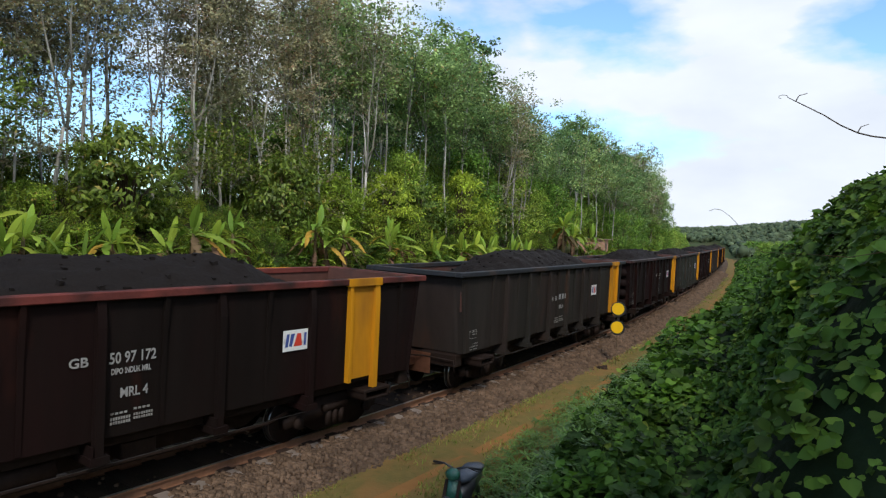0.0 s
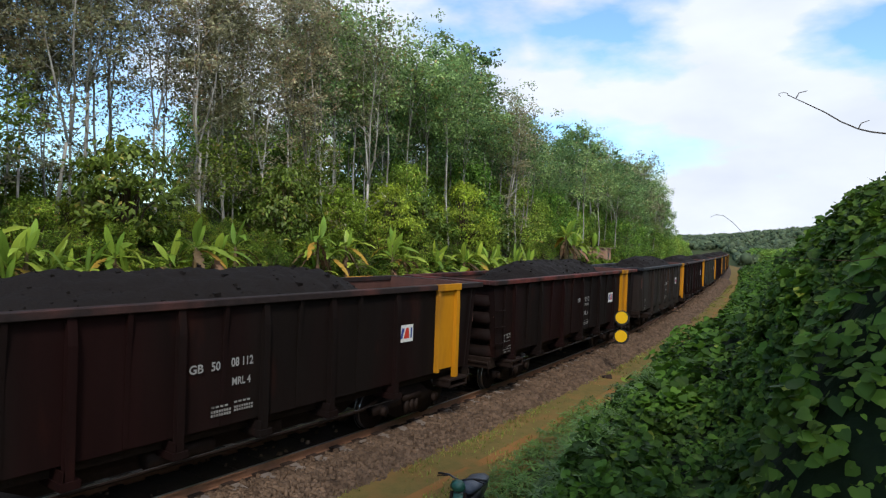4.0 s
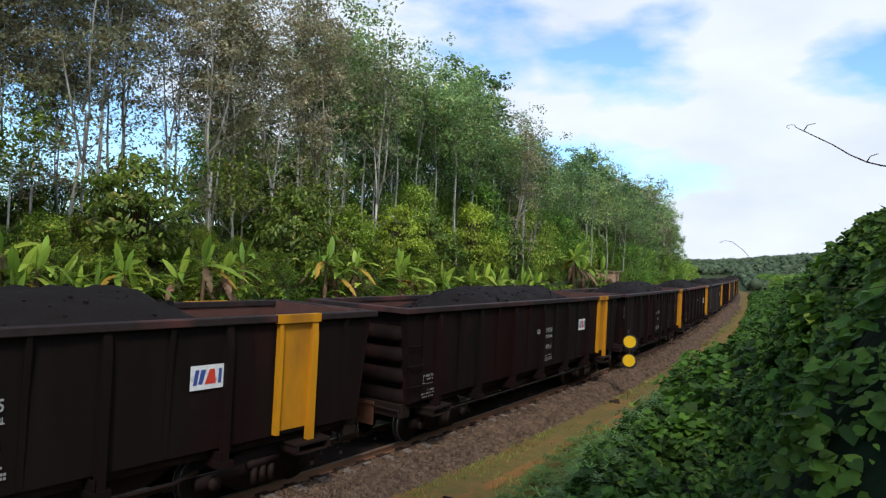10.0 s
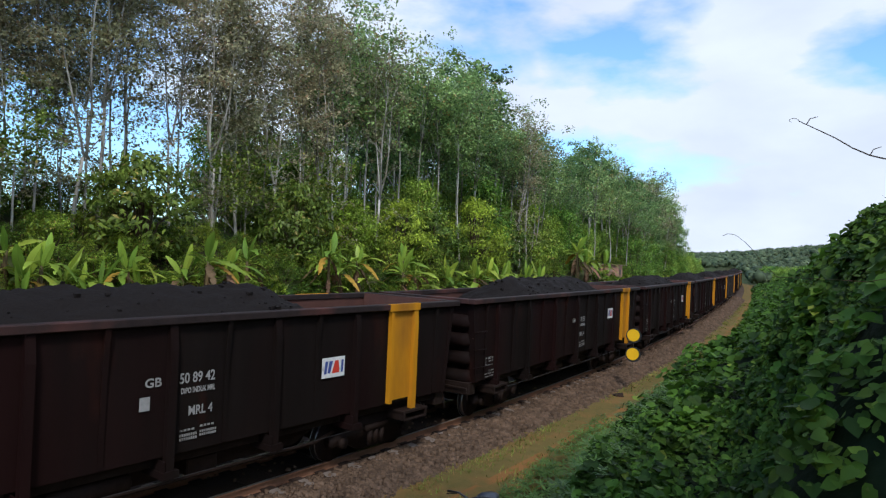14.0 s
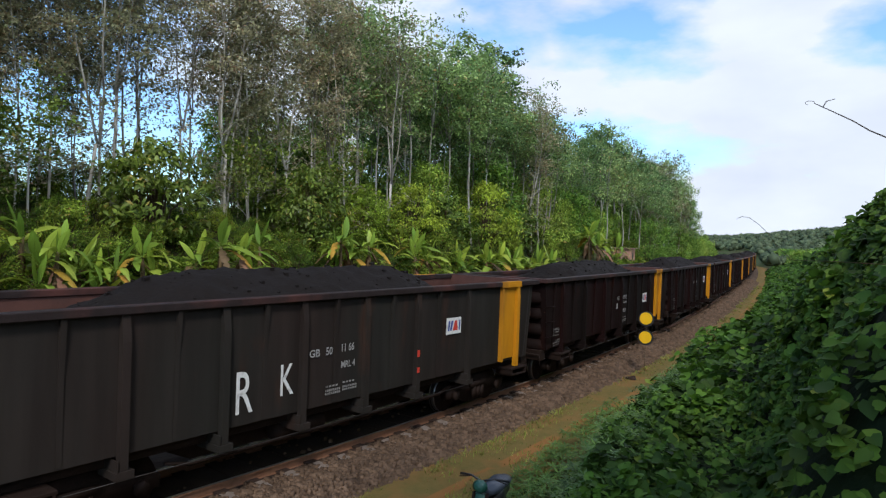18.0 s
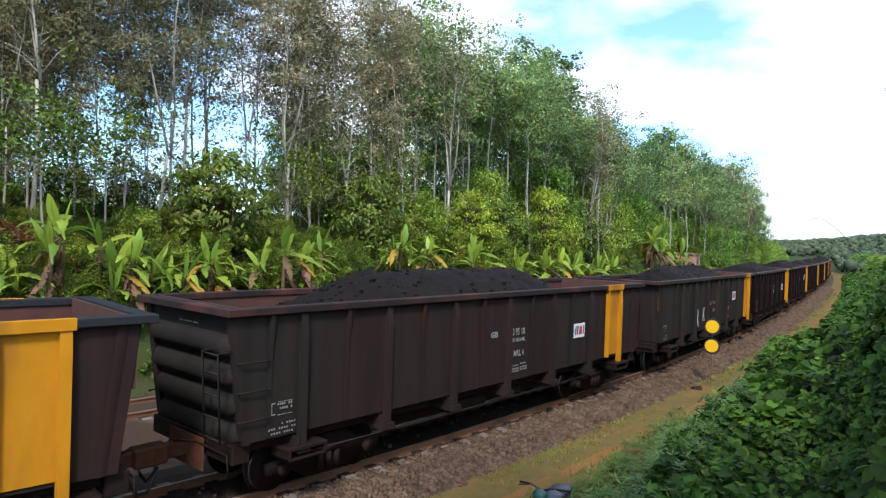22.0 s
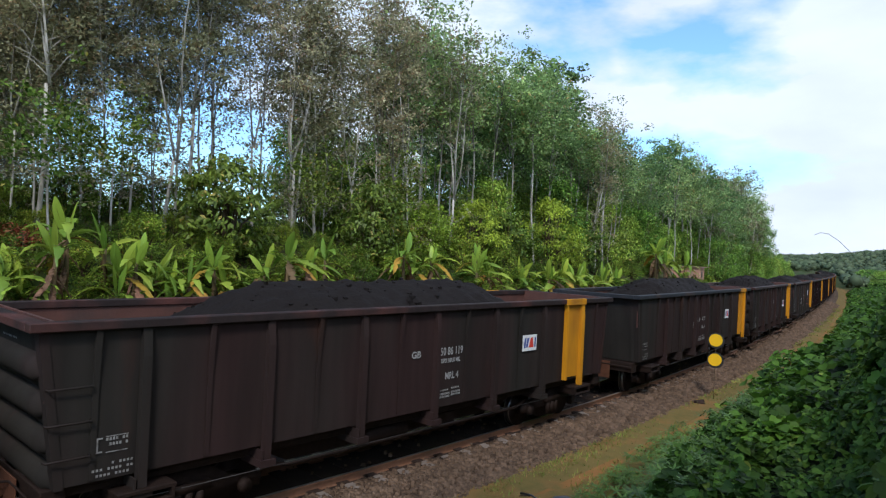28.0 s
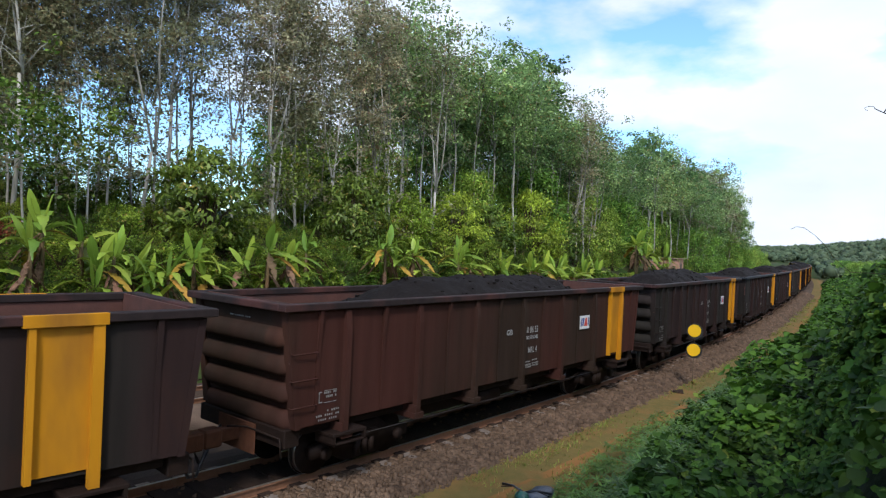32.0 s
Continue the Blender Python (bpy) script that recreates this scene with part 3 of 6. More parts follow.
def build_track():
    # verge strip of earth and short grass beside the ballast
    tagged(new("verge", sweep("verge", [(4.6, -0.36), (3.2, -0.36), (1.7, -0.34), (1.7, -0.6), (4.6, -0.6)], -60, 300, 1.0, M["turf"])), "short worn turf verge beside the ballast", "verge", kind="structure")
    ss = np.arange(-40, 200, 0.2)
    lo, hi = 2.34 + 0.2 * wobble(ss, ss * 0.3, 2.3) + 0.12 * wobble(ss, ss, 0.5, 3), 3.0 + 0.22 * wobble(ss, ss * 0.2, 2.9, 6) + 0.12 * wobble(ss, ss, 0.45, 8)
    rows = [along(ss, lo + (hi - lo) * k, -0.354) for k in (0, 0.33, 0.67, 1)]
    co = np.stack(rows, 1).reshape(-1, 3)
    faces = [(i * 4 + k, i * 4 + k + 1, i * 4 + k + 5, i * 4 + k + 4) for i in range(len(ss) - 1) for k in range(3)]
    me = from_arrays("footpath", co.tolist(), faces)
    me.materials.append(M["earth"])
    tagged(new("footpath", me), "bare orange earth footpath along the verge", "path", kind="structure")
    # strip under the train is darkened for coal dust and the wagons' shade
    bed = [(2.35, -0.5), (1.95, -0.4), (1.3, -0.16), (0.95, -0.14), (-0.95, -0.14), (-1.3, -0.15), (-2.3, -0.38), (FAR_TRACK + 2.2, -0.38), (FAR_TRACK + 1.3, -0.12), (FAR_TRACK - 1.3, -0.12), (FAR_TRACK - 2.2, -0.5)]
    tagged(new("ballast_bed", sweep("ballast_bed", bed, -60, 300, 1.0, M["ballast"], M["soot_and_shade"], (3, 4, 5))), "grey crushed stone ballast under two tracks", "ballast", kind="structure")
    prof = [(-0.065, -0.159), (0.065, -0.159), (0.06, -0.145), (0.01, -0.13), (0.01, -0.04), (0.035, -0.03), (0.035, -0.004), (0.028, 0), (-0.028, 0), (-0.035, -0.004), (-0.035, -0.03), (-0.01, -0.04), (-0.01, -0.13), (-0.06, -0.145)]
    for mid, tag in ((0.0, "railway track under the coal train"), (FAR_TRACK, "second railway track, empty")):
        base = tagged(new("railway_track"), tag + ", rusty rails on concrete sleepers", "railway track", kind="structure")
        for off in (0.5335 + 0.035, -0.5335 - 0.035):
            me = sweep("rail", [(mid + off + a, b) for a, b in prof], -60, 300, 1.0, M["rail"], M["railtop"], (7,))
            mesh_part("rail", me, None, base)
        bm = bmesh.new()
        prism(bm, [(-1.0, -0.3), (-1.0, -0.13), (-0.75, -0.1), (-0.3, -0.125), (0.3, -0.125), (0.75, -0.1), (1.0, -0.13), (1.0, -0.3)], -0.11, 0.11)
        one = bpy.data.meshes.new("sleeper")
        bm.to_mesh(one)
        bm.free()
        one.materials.append(M["sleeper"])
        one.materials.append(M["soot_and_shade"])
        # middle of each sleeper gets the same dust-and-shade tone, ends stay pale
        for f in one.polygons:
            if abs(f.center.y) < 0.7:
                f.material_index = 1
        near_s, rest = (np.arange(-4, 36, 0.6), np.arange(36, 140, 0.6)) if mid == 0 else (np.arange(-14, 6, 0.6), np.arange(6, 140, 0.6))
        for s in near_s:
            h = float(np.interp(s, GRID, HEAD))
            ob = mesh_part("sleeper", one, None, base)
            x, y, z = along(s, mid)
            ob.matrix_basis = pose(x, y, z + random.uniform(-0.012, 0.006) - (0.045 if s > 26 else 0), 0, 0, 90 - math.degrees(h) + random.uniform(-0.8, 0.8))
        src = np.array([v.co[:] for v in one.vertices])
        faces = [tuple(p.vertices) for p in one.polygons]
        co, fs = [], []
        for s in rest:
            h = float(np.interp(s, GRID, HEAD))
            f, left, q = np.array([math.sin(h), math.cos(h), 0]), np.array([-math.cos(h), math.sin(h), 0]), along(s, mid)
            k = len(co)
            co += [tuple(q + f * a + left * b * 0.76 + np.array([0, 0, c - 0.03])) for a, b, c in src]
            fs += [tuple(i + k for i in p) for p in faces]
        mesh_part("far_sleepers", from_arrays("far_sleepers", co, fs), M["sleeper"], base, kind="stuff")


def build_ballast_stones():
    rng = np.random.default_rng(5)
    count = 30000
    s = np.where(np.arange(count) % 4 > 0, 2 + 40 * rng.random(count) ** 1.9, rng.uniform(34, 90, count))
    u = rng.choice([0, 1], count, p=[0.02, 0.98]) * (0.72 + 1.53 * rng.random(count) ** 0.85)
    u = np.where(u == 0, rng.uniform(-0.95, 0.95, count), u)
    z = np.interp(u, [-1, 0.95, 1.3, 1.95, 2.35], [-0.135, -0.135, -0.15, -0.39, -0.49])
    keep = (u > 1.04) | (np.abs((s + 4 + 0.3) % 0.6 - 0.3) > 0.1) | (rng.random(count) < 0.15)
    s, u, z = s[keep], u[keep], z[keep]
    base = np.array([(-1, -1, -1), (1, -1, -1), (1, 1, -1), (-1, 1, -1), (-0.7, -0.7, 1), (0.7, -0.8, 0.8), (0.8, 0.6, 1), (-0.6, 0.8, 0.9)]) * 0.5
    co = along(s, u, z)[:, None] + (base[None] * (1 + 0.35 * rng.uniform(-1, 1, (len(s), 8, 3)))) * rng.uniform(0.028, 0.076, (len(s), 1, 1)) * (1 + s / 32)[:, None, None] * rng.uniform(0.7, 1.3, (len(s), 1, 3))
    idx = np.array([(3, 2, 1, 0), (4, 5, 6, 7), (0, 1, 5, 4), (1, 2, 6, 5), (2, 3, 7, 6), (3, 0, 4, 7)])
    f = (idx[None] + np.arange(len(s))[:, None, None] * 8).reshape(-1, 4)
    me = bpy.data.meshes.new("ballast_stones")
    me.vertices.add(len(s) * 8)
    me.vertices.foreach_set("co", co.astype(np.float32).ravel())
    me.loops.add(f.size)
    me.loops.foreach_set("vertex_index", f.astype(np.int32).ravel())
    me.polygons.add(len(f))
    me.polygons.foreach_set("loop_start", np.arange(0, f.size, 4, dtype=np.int32))
    me.update(calc_edges=True)
    me.materials.append(M["stone"])
    tagged(new("ballast_stones", me), "loose grey crushed stones of the track ballast", "ballast", kind="stuff")


def build_grass():
    """Short grass of the verge, denser away from the worn path."""
    rng = np.random.default_rng(8)
    n = 210000
    s, u = 1 + 80 * rng.random(n) ** 1.8, rng.uniform(1.75, 5.0, n)
    x = along(s, u, 0.0)
    path = np.exp(-((u - 2.63 - 0.25 * wobble(s, s * 0, 9)) / 0.58) ** 2)
    patch = 0.5 + 0.5 * wobble(x[:, 0], x[:, 1], 1.7) + 0.25 * wobble(x[:, 0], x[:, 1], 0.45, 5)
    keep = rng.random(n) < np.clip(patch * 1.9 - 0.6, 0, 1) * (1 - 0.96 * path)
    s, u, x = s[keep], u[keep], x[keep]
    z = np.where(u < 1.95, -0.42, -0.37)
    n = len(s)
    a, lean = rng.uniform(0, math.tau, n), rng.uniform(0.2, 1.3, n)
    h, w = rng.uniform(0.03, 0.11, n) * (1 + 2.2 * smoothstep(3.6, 4.6, u)), rng.uniform(0.004, 0.009, n) * (1 + s / 12)
    d = np.stack([np.cos(a), np.sin(a), 0 * a], 1)
    side = np.stack([-np.sin(a), np.cos(a), 0 * a], 1)
    root = x + np.stack([0 * a, 0 * a, z], 1)
    tip = root + d * (h * lean)[:, None] + np.stack([0 * a, 0 * a, h], 1)
    me = quads_mesh("grass", np.stack([root - side * w[:, None], root + side * w[:, None], tip], 1), 3)
    me.materials.append(M["grass"])
    tagged(new("verge_grass", me), "short yellow-green grass on the verge", "grass", kind="stuff")
    # ranker grass beyond the far track
    n = 26000
    s, u = rng.uniform(-16, 14, n), rng.uniform(-8.6, -6.0, n)
    root = along(s, u, ground_z(s, u) - 0.02)
    a, h = rng.uniform(0, math.tau, n), rng.uniform(0.06, 0.3, n) * (0.7 + 0.5 * wobble(s, u, 0.8))
    d, side = np.stack([np.cos(a), np.sin(a), 0 * a], 1), np.stack([-np.sin(a), np.cos(a), 0 * a], 1) * 0.009
    tip = root + d * (h * rng.uniform(0.2, 1.0, n))[:, None] + np.stack([0 * a, 0 * a, h], 1)
    me = quads_mesh("grass", np.stack([root - side, root + side, tip], 1), 3)
    me.materials.append(M["shrub"])
    tagged(new("rank_grass", me), "rank green grass beyond the far track", "grass", kind="stuff")


# ---- the coal train ----
LENGTH = 14.0
HALF = 6.37
MAIN_POSTS = (-5.25, -3.5, -1.75, 0.0, 1.75, 3.5)
SPLIT_POSTS = (-4.05, -2.6, -1.15, 0.3, 1.75, 3.5)
SPLIT_THIN = (-4.78, -3.32, -1.88, -0.42, 1.02, 2.45)
THIN_POSTS = (-5.8, -4.38, -2.62, -0.88, 0.88, 2.62, 5.8)
SHARED = {}


def shared(name, make):
    """A mesh that all wagons share, built once."""
    if name not in SHARED:
        bm = make()
        me = bpy.data.meshes.new(name.split(":")[0])
        bm.to_mesh(me)
        bm.free()
        SHARED[name] = me
    return SHARED[name]


def wagon_part(key, make, mat, parent, label="", kind=""):
    me = shared(key, make)
    if not me.materials:
        me.materials.append(mat)
    ob = new(key.split(":")[0], me)
    ob.parent = parent
    if me.materials[0] != mat:
        ob.material_slots[0].link = "OBJECT"
        ob.material_slots[0].material = mat
    return tagged(ob, label, kind=kind)


SIDE_Y, Z_LOW, Z_TOP = 1.24, 1.02, 2.9


def side_sheet(sign):
    bm = bmesh.new()
    xs, zs = np.linspace(-HALF, HALF, 53), np.linspace(Z_LOW, Z_TOP - 0.06, 9)
    for dy, flip in ((0.0, 1), (-0.012, -1)):
        g = []
        for x in xs:
            row = []
            for z in zs:
                k = (z - Z_LOW) / (Z_TOP - Z_LOW)
                tuck = 0.24 * (1 - k) * math.copysign(smoothstep(HALF - 0.9, HALF, abs(x)), x)
                bulge = 0.012 * math.sin(x * 3.5 + 1) * math.sin(k * math.pi) if abs(x) < HALF - 0.3 else 0
                row.append(bm.verts.new((x - tuck, sign * (SIDE_Y + bulge + dy), z)))
            g.append(row)
        for a, b in zip(g, g[1:]):
            for i in range(len(zs) - 1):
                f = (a[i], b[i], b[i + 1], a[i + 1])
                bm.faces.new(f if flip * sign < 0 else f[::-1])
    for f in bm.faces:
        f.smooth = True
    return bm


def post_shape(x, sign, main):
    w = 0.056 if main else 0.034
    d = 0.1 if main else 0.055
    bm = bmesh.new()
    lo = 0.84 if main else Z_LOW + 0.02
    y0, y1 = SIDE_Y + 0.002, SIDE_Y + d
    out = [(y0, lo), (y1, lo), (y1, Z_TOP - 0.45), (y0 + d * 0.55, Z_TOP - 0.11), (y0, Z_TOP - 0.11)]
    if not main:
        out = [(y0, lo), (y0 + 0.008, lo), (y0 + 0.02, Z_TOP - 0.75), (y0 + 0.07, Z_TOP - 0.11), (y0, Z_TOP - 0.11)]
    prism(bm, [(sign * y, z) for y, z in out], x - w, x + w)
    if main:
        box(bm, (x - 0.12, min(sign * 0.85, sign * (y1 + 0.03)), 0.74), (x + 0.12, max(sign * 0.85, sign * (y1 + 0.03)), 0.84))
        prism(bm, [(sign * 0.8, 0.84), (sign * (y1 + 0.02), 0.84), (sign * (y1 + 0.02), 0.98), (sign * 0.8, 1.0)], x - 0.1, x - 0.08)
    bmesh.ops.recalc_face_normals(bm, faces=bm.faces)
    return bm


def end_sheet(sign):
    bm = bmesh.new()
    v = [(sign * (HALF - 0.24), -SIDE_Y, Z_LOW), (sign * (HALF - 0.24), SIDE_Y, Z_LOW), (sign * HALF, SIDE_Y, Z_TOP - 0.06), (sign * HALF, -SIDE_Y, Z_TOP - 0.06)]
    a = [bm.verts.new(q) for q in v]
    b = [bm.verts.new((q[0] - sign * 0.012, q[1], q[2])) for q in v]
    bm.faces.new(a)
    bm.faces.new(b[::-1])
    bmesh.ops.recalc_face_normals(bm, faces=bm.faces)
    return bm


def end_rib(sign, z):
    """Pressed horizontal swelling across the end plate, tapering out towards its ends."""
    bm = bmesh.new()
    k = (z - Z_LOW) / (Z_TOP - Z_LOW)
    x = sign * (HALF - 0.24 * (1 - k))
    rows = []
    for y in np.linspace(-SIDE_Y + 0.05, SIDE_Y - 0.05, 17):
        full = float(smoothstep(SIDE_Y - 0.04, SIDE_Y - 0.22, abs(y)))
        rows.append([bm.verts.new((x + sign * (0.15 * full * math.cos(a) ** 0.8 - 0.004), y, z + (0.06 + 0.075 * full) * math.sin(a) - 0.03 * math.cos(a) + 0.024 * math.sin(a))) for a in np.linspace(-math.pi / 2 + 1e-4, math.pi / 2 - 1e-4, 9)])
    for a, b in zip(rows, rows[1:]):
        for i in range(8):
            bm.faces.new((a[i], b[i], b[i + 1], a[i + 1])).smooth = True
    bmesh.ops.recalc_face_normals(bm, faces=bm.faces)
    return bm


def end_ladder(sign):
    bm = bmesh.new()
    x0, x1 = sign * (HALF - 0.02), sign * (HALF + 0.2)
    for y in (-1.18, -0.78):
        tube(bm, [(x0, y, 2.32), (x1, y, 2.3), (x1 - sign * 0.06, y, 1.08), (x0 - sign * 0.24, y, 1.05)], 0.016, 6)
    for z in (1.12, 1.42, 1.72, 2.02, 2.28):
        tube(bm, [(x1 - sign * 0.05 * (2.3 - z) / 1.2, -1.18, z), (x1 - sign * 0.05 * (2.3 - z) / 1.2, -0.78, z)], 0.014, 6)
    return bm


def corner_post(sx, sy):
    """Bent corner plate between side and end."""
    bm = bmesh.new()
    y0, y1 = sorted((sy * (SIDE_Y - 0.14), sy * (SIDE_Y + 0.012)))
    v = box(bm, (-0.05, y0, Z_LOW - 0.02), (0.05, y1, Z_TOP - 0.13))
    for w in v:
        k = (w.co.z - Z_LOW) / (Z_TOP - Z_LOW)
        w.co.x += sx * (HALF + 0.012 - 0.24 * (1 - k))
    return bm


def round_corner(sx, sy):
    """Plate rolled round the corner between side and end."""
    bm = bmesh.new()
    grid = []
    for a in np.linspace(-0.12, math.pi / 2 + 0.12, 11):
        row = []
        for z in np.linspace(Z_LOW, Z_TOP - 0.12, 5):
            k = (z - Z_LOW) / (Z_TOP - Z_LOW)
            row.append(bm.verts.new((sx * (HALF - 0.24 * (1 - k) - 0.24 + 0.262 * math.sin(a)), sy * (SIDE_Y - 0.235 + 0.262 * math.cos(a)), z)))
        grid.append(row)
    for a, b in zip(grid, grid[1:]):
        for i in range(4):
            bm.faces.new((a[i], b[i], b[i + 1], a[i + 1])).smooth = True
    bmesh.ops.recalc_face_normals(bm, faces=bm.faces)
    return bm


def rim_ring():
    bm = bmesh.new()
    o, i, z0, z1 = 0.1, -0.07, Z_TOP - 0.11, Z_TOP
    for sign in (-1, 1):
        box(bm, (-HALF - 0.16, min(sign * (SIDE_Y + o), sign * (SIDE_Y + i)), z0), (HALF + 0.16, max(sign * (SIDE_Y + o), sign * (SIDE_Y + i)), z1), 0.012)
        a, b = sorted((sign * (HALF + 0.16), sign * (HALF - 0.05)))
        box(bm, (a, -SIDE_Y + 0.072, z0), (b, SIDE_Y - 0.072, z1 - 0.003), 0.012)
    return bm


def lining(sign):
    return box_mesh((-HALF + 0.05, min(sign * 1.2, sign * 1.222), 2.0), (HALF - 0.05, max(sign * 1.2, sign * 1.222), Z_TOP - 0.01))


def end_lining(sign):
    a, b = sorted((sign * (HALF - 0.12), sign * (HALF - 0.16)))
    return box_mesh((a, -1.19, 2.36), (b, 1.19, Z_TOP - 0.01))


def coal_heap(seed):
    """Loaded coal: low at both ends, heaped in the middle, with loose lumps."""
    rng = np.random.default_rng(seed)
    xs, ys = np.linspace(-HALF + 0.1, HALF - 0.1, 110), np.linspace(-1.19, 1.19, 28)
    bm = bmesh.new()
    shift, tall = rng.uniform(-0.4, 0.4), rng.uniform(0.44, 0.6)
    g = []
    for x in xs:
        row = []
        for y in ys:
            run = smoothstep(-4.9, -2.3, x - shift) * smoothstep(4.5, 2.2, x - shift)
            z = 2.42 + run * (0.3 + tall * (1 - (abs(y) / 1.35) ** 1.8)) - 0.12 * run * abs(y)
            z += 0.05 * noise.noise((x * 1.1, y * 1.3, seed)) + 0.07 * noise.noise((x * 4, y * 4, seed + 9)) + 0.05 * noise.noise((x * 13, y * 13, seed))
            row.append(bm.verts.new((x, y, z)))
        g.append(row)
    for a, b in zip(g, g[1:]):
        for i in range(len(ys) - 1):
            bm.faces.new((a[i], b[i], b[i + 1], a[i + 1]))
    for f in bm.faces:
        f.smooth = True
    lumps = bmesh.new()
    for _ in range(300 if seed == 34 else 190):
        i, k = rng.integers(14, 94), rng.integers(2, 26)
        c, r = g[i][k].co, 0.009 + 0.035 * rng.random() ** 2.5
        v = box(lumps, c - Vector((r, r * 0.8, r * 0.5)), c + Vector((r, r * 0.9, r)))
        for w in v:
            w.co += Vector(rng.uniform(-0.35, 0.35, 3)) * r
    return bm, lumps


def wheelset():
    bm = bmesh.new()
    for sign in (-1, 1):
        y0 = sign * 0.5335
        for r, a, b in ((0.387, 0.0, 0.1), (0.415, -0.03, 0.0)):
            k = len(bm.faces)
            tube(bm, [(0, y0 + sign * a, 0), (0, y0 + sign * b, 0)], r, 28)
            bm.faces.ensure_lookup_table()
            for f in bm.faces[k:k + 28]:
                f.material_index = 1
        tube(bm, [(0, y0 + sign * 0.1, 0), (0, y0 + sign * 0.13, 0), (0, y0 + sign * 0.24, 0)], [0.16, 0.13, 0.09], 16)
    tube(bm, [(0, -0.53, 0), (0, 0.53, 0)], 0.08, 10)
    return bm


def bogie_frame():
    bm = bmesh.new()
    for sign in (-1, 1):
        a, b = sorted((sign * 0.78, sign * 0.92))
        out = [(-1.12, 0.34), (-1.14, 0.52), (-0.62, 0.6), (-0.35, 0.78), (0.35, 0.78), (0.62, 0.6), (1.14, 0.52), (1.12, 0.34), (0.72, 0.36), (0.42, 0.18), (-0.42, 0.18), (-0.72, 0.36)]
        f = [bm.verts.new((x, a, z)) for x, z in out]
        g = [bm.verts.new((x, b, z)) for x, z in out]
        n = len(out)
        for i in range(n):
            bm.faces.new((f[i], f[(i + 1) % n], g[(i + 1) % n], g[i]))
        bm.faces.new(f[::-1])
        bm.faces.new(g)
        for x in (-0.85, 0.85):
            tube(bm, [(x, sign * 0.9, 0.4), (x, sign * 0.99, 0.4)], [0.11, 0.1], 12)
        for x in (-0.16, 0, 0.16):
            tube(bm, [(x, sign * 0.95, 0.24), (x, sign * 0.95, 0.5)], 0.06, 8)
        box(bm, (-0.3, min(sign * 0.88, sign * 1.0), 0.5), (0.3, max(sign * 0.88, sign * 1.0), 0.62))
    box(bm, (-0.2, -0.8, 0.5), (0.2, 0.8, 0.75))
    bmesh.ops.recalc_face_normals(bm, faces=bm.faces)
    return bm


def girder(y):
    """Deep-bellied girder between the bogies."""
    bm = bmesh.new()
    out = [(-3.3, 0.8), (-2.7, 0.5), (2.7, 0.5), (3.3, 0.8), (3.3, 1.02), (-3.3, 1.02)]
    f = [bm.verts.new((x, y - 0.04, z)) for x, z in out]
    g = [bm.verts.new((x, y + 0.04, z)) for x, z in out]
    for i in range(6):
        bm.faces.new((f[i], f[(i + 1) % 6], g[(i + 1) % 6], g[i]))
    bm.faces.new(f[::-1])
    bm.faces.new(g)
    return bm


def round_bar(points, r, sides=8):
    bm = bmesh.new()
    tube(bm, points, r, sides)
    return bm


def underframe(w):
    iron = M["iron"]
    wagon_part("centre_sill", lambda: box_mesh((-6.3, -0.2, 0.78), (6.3, 0.2, 1.0), 0.01), iron, w)
    for sign in (-1, 1):
        a, b = sorted((sign * 0.95, sign * 1.05))
        wagon_part("side_sill:%d" % sign, lambda: box_mesh((-6.0, a, 0.84), (6.0, b, 1.016), 0.01), iron, w)
        c, d = sorted((sign * 6.02, sign * 6.3))
        wagon_part("headstock:%d" % sign, lambda: box_mesh((c, -1.15, 0.72), (d, 1.15, 1.0), 0.015), iron, w)
        wagon_part("girder:%d" % sign, lambda: girder(sign * 0.62), iron, w)
        wagon_part("brake_pipe:%d" % sign, lambda: round_bar([(-3.3, sign * 0.98, 0.66), (-2.9, sign * 0.98, 0.56), (2.9, sign * 0.98, 0.56), (3.3, sign * 0.98, 0.66)], 0.03, 6), iron, w)
        wagon_part("foot_rod:%d" % sign, lambda: round_bar([(-5.3, sign * 1.33, 0.73), (-1.7, sign * 1.33, 0.715), (3.6, sign * 1.33, 0.73)], 0.006, 5), M["rodsteel"], w, "thin pale rod along the post feet")
        c = sign * 6.36
        wagon_part("uncoupling_rod:%d" % sign, lambda: round_bar([(c, -1.16, 0.6), (c, -1.12, 0.88), (c, -0.3, 0.9), (c + sign * 0.25, -0.12, 0.92)], 0.016, 6), iron, w)
        wagon_part("end_sill_plate:%d" % sign, lambda: box_mesh((min(c, c - sign * 0.02), -0.5, 0.5), (max(c, c - sign * 0.02), 0.5, 0.98), 0.008), M["rust"], w)
    wagon_part("air_tank", lambda: round_bar([(-1.4, -0.84, 0.66), (-1.36, -0.84, 0.66), (-0.34, -0.84, 0.66), (-0.3, -0.84, 0.66)], [0.1, 0.15, 0.15, 0.1], 14), iron, w)
    wagon_part("brake_box", lambda: box_mesh((0.5, -0.94, 0.55), (1.0, -0.68, 0.8), 0.02), iron, w)


def coupler(sign):
    bm = bmesh.new()
    a, b = sorted((sign * 6.3, sign * 6.72))
    box(bm, (a, -0.09, 0.66), (b, 0.09, 0.86), 0.02)
    a, b = sorted((sign * 6.68, sign * 6.99))
    box(bm, (a, -0.15, 0.62), (b, 0.12, 0.9), 0.03)
    return bm


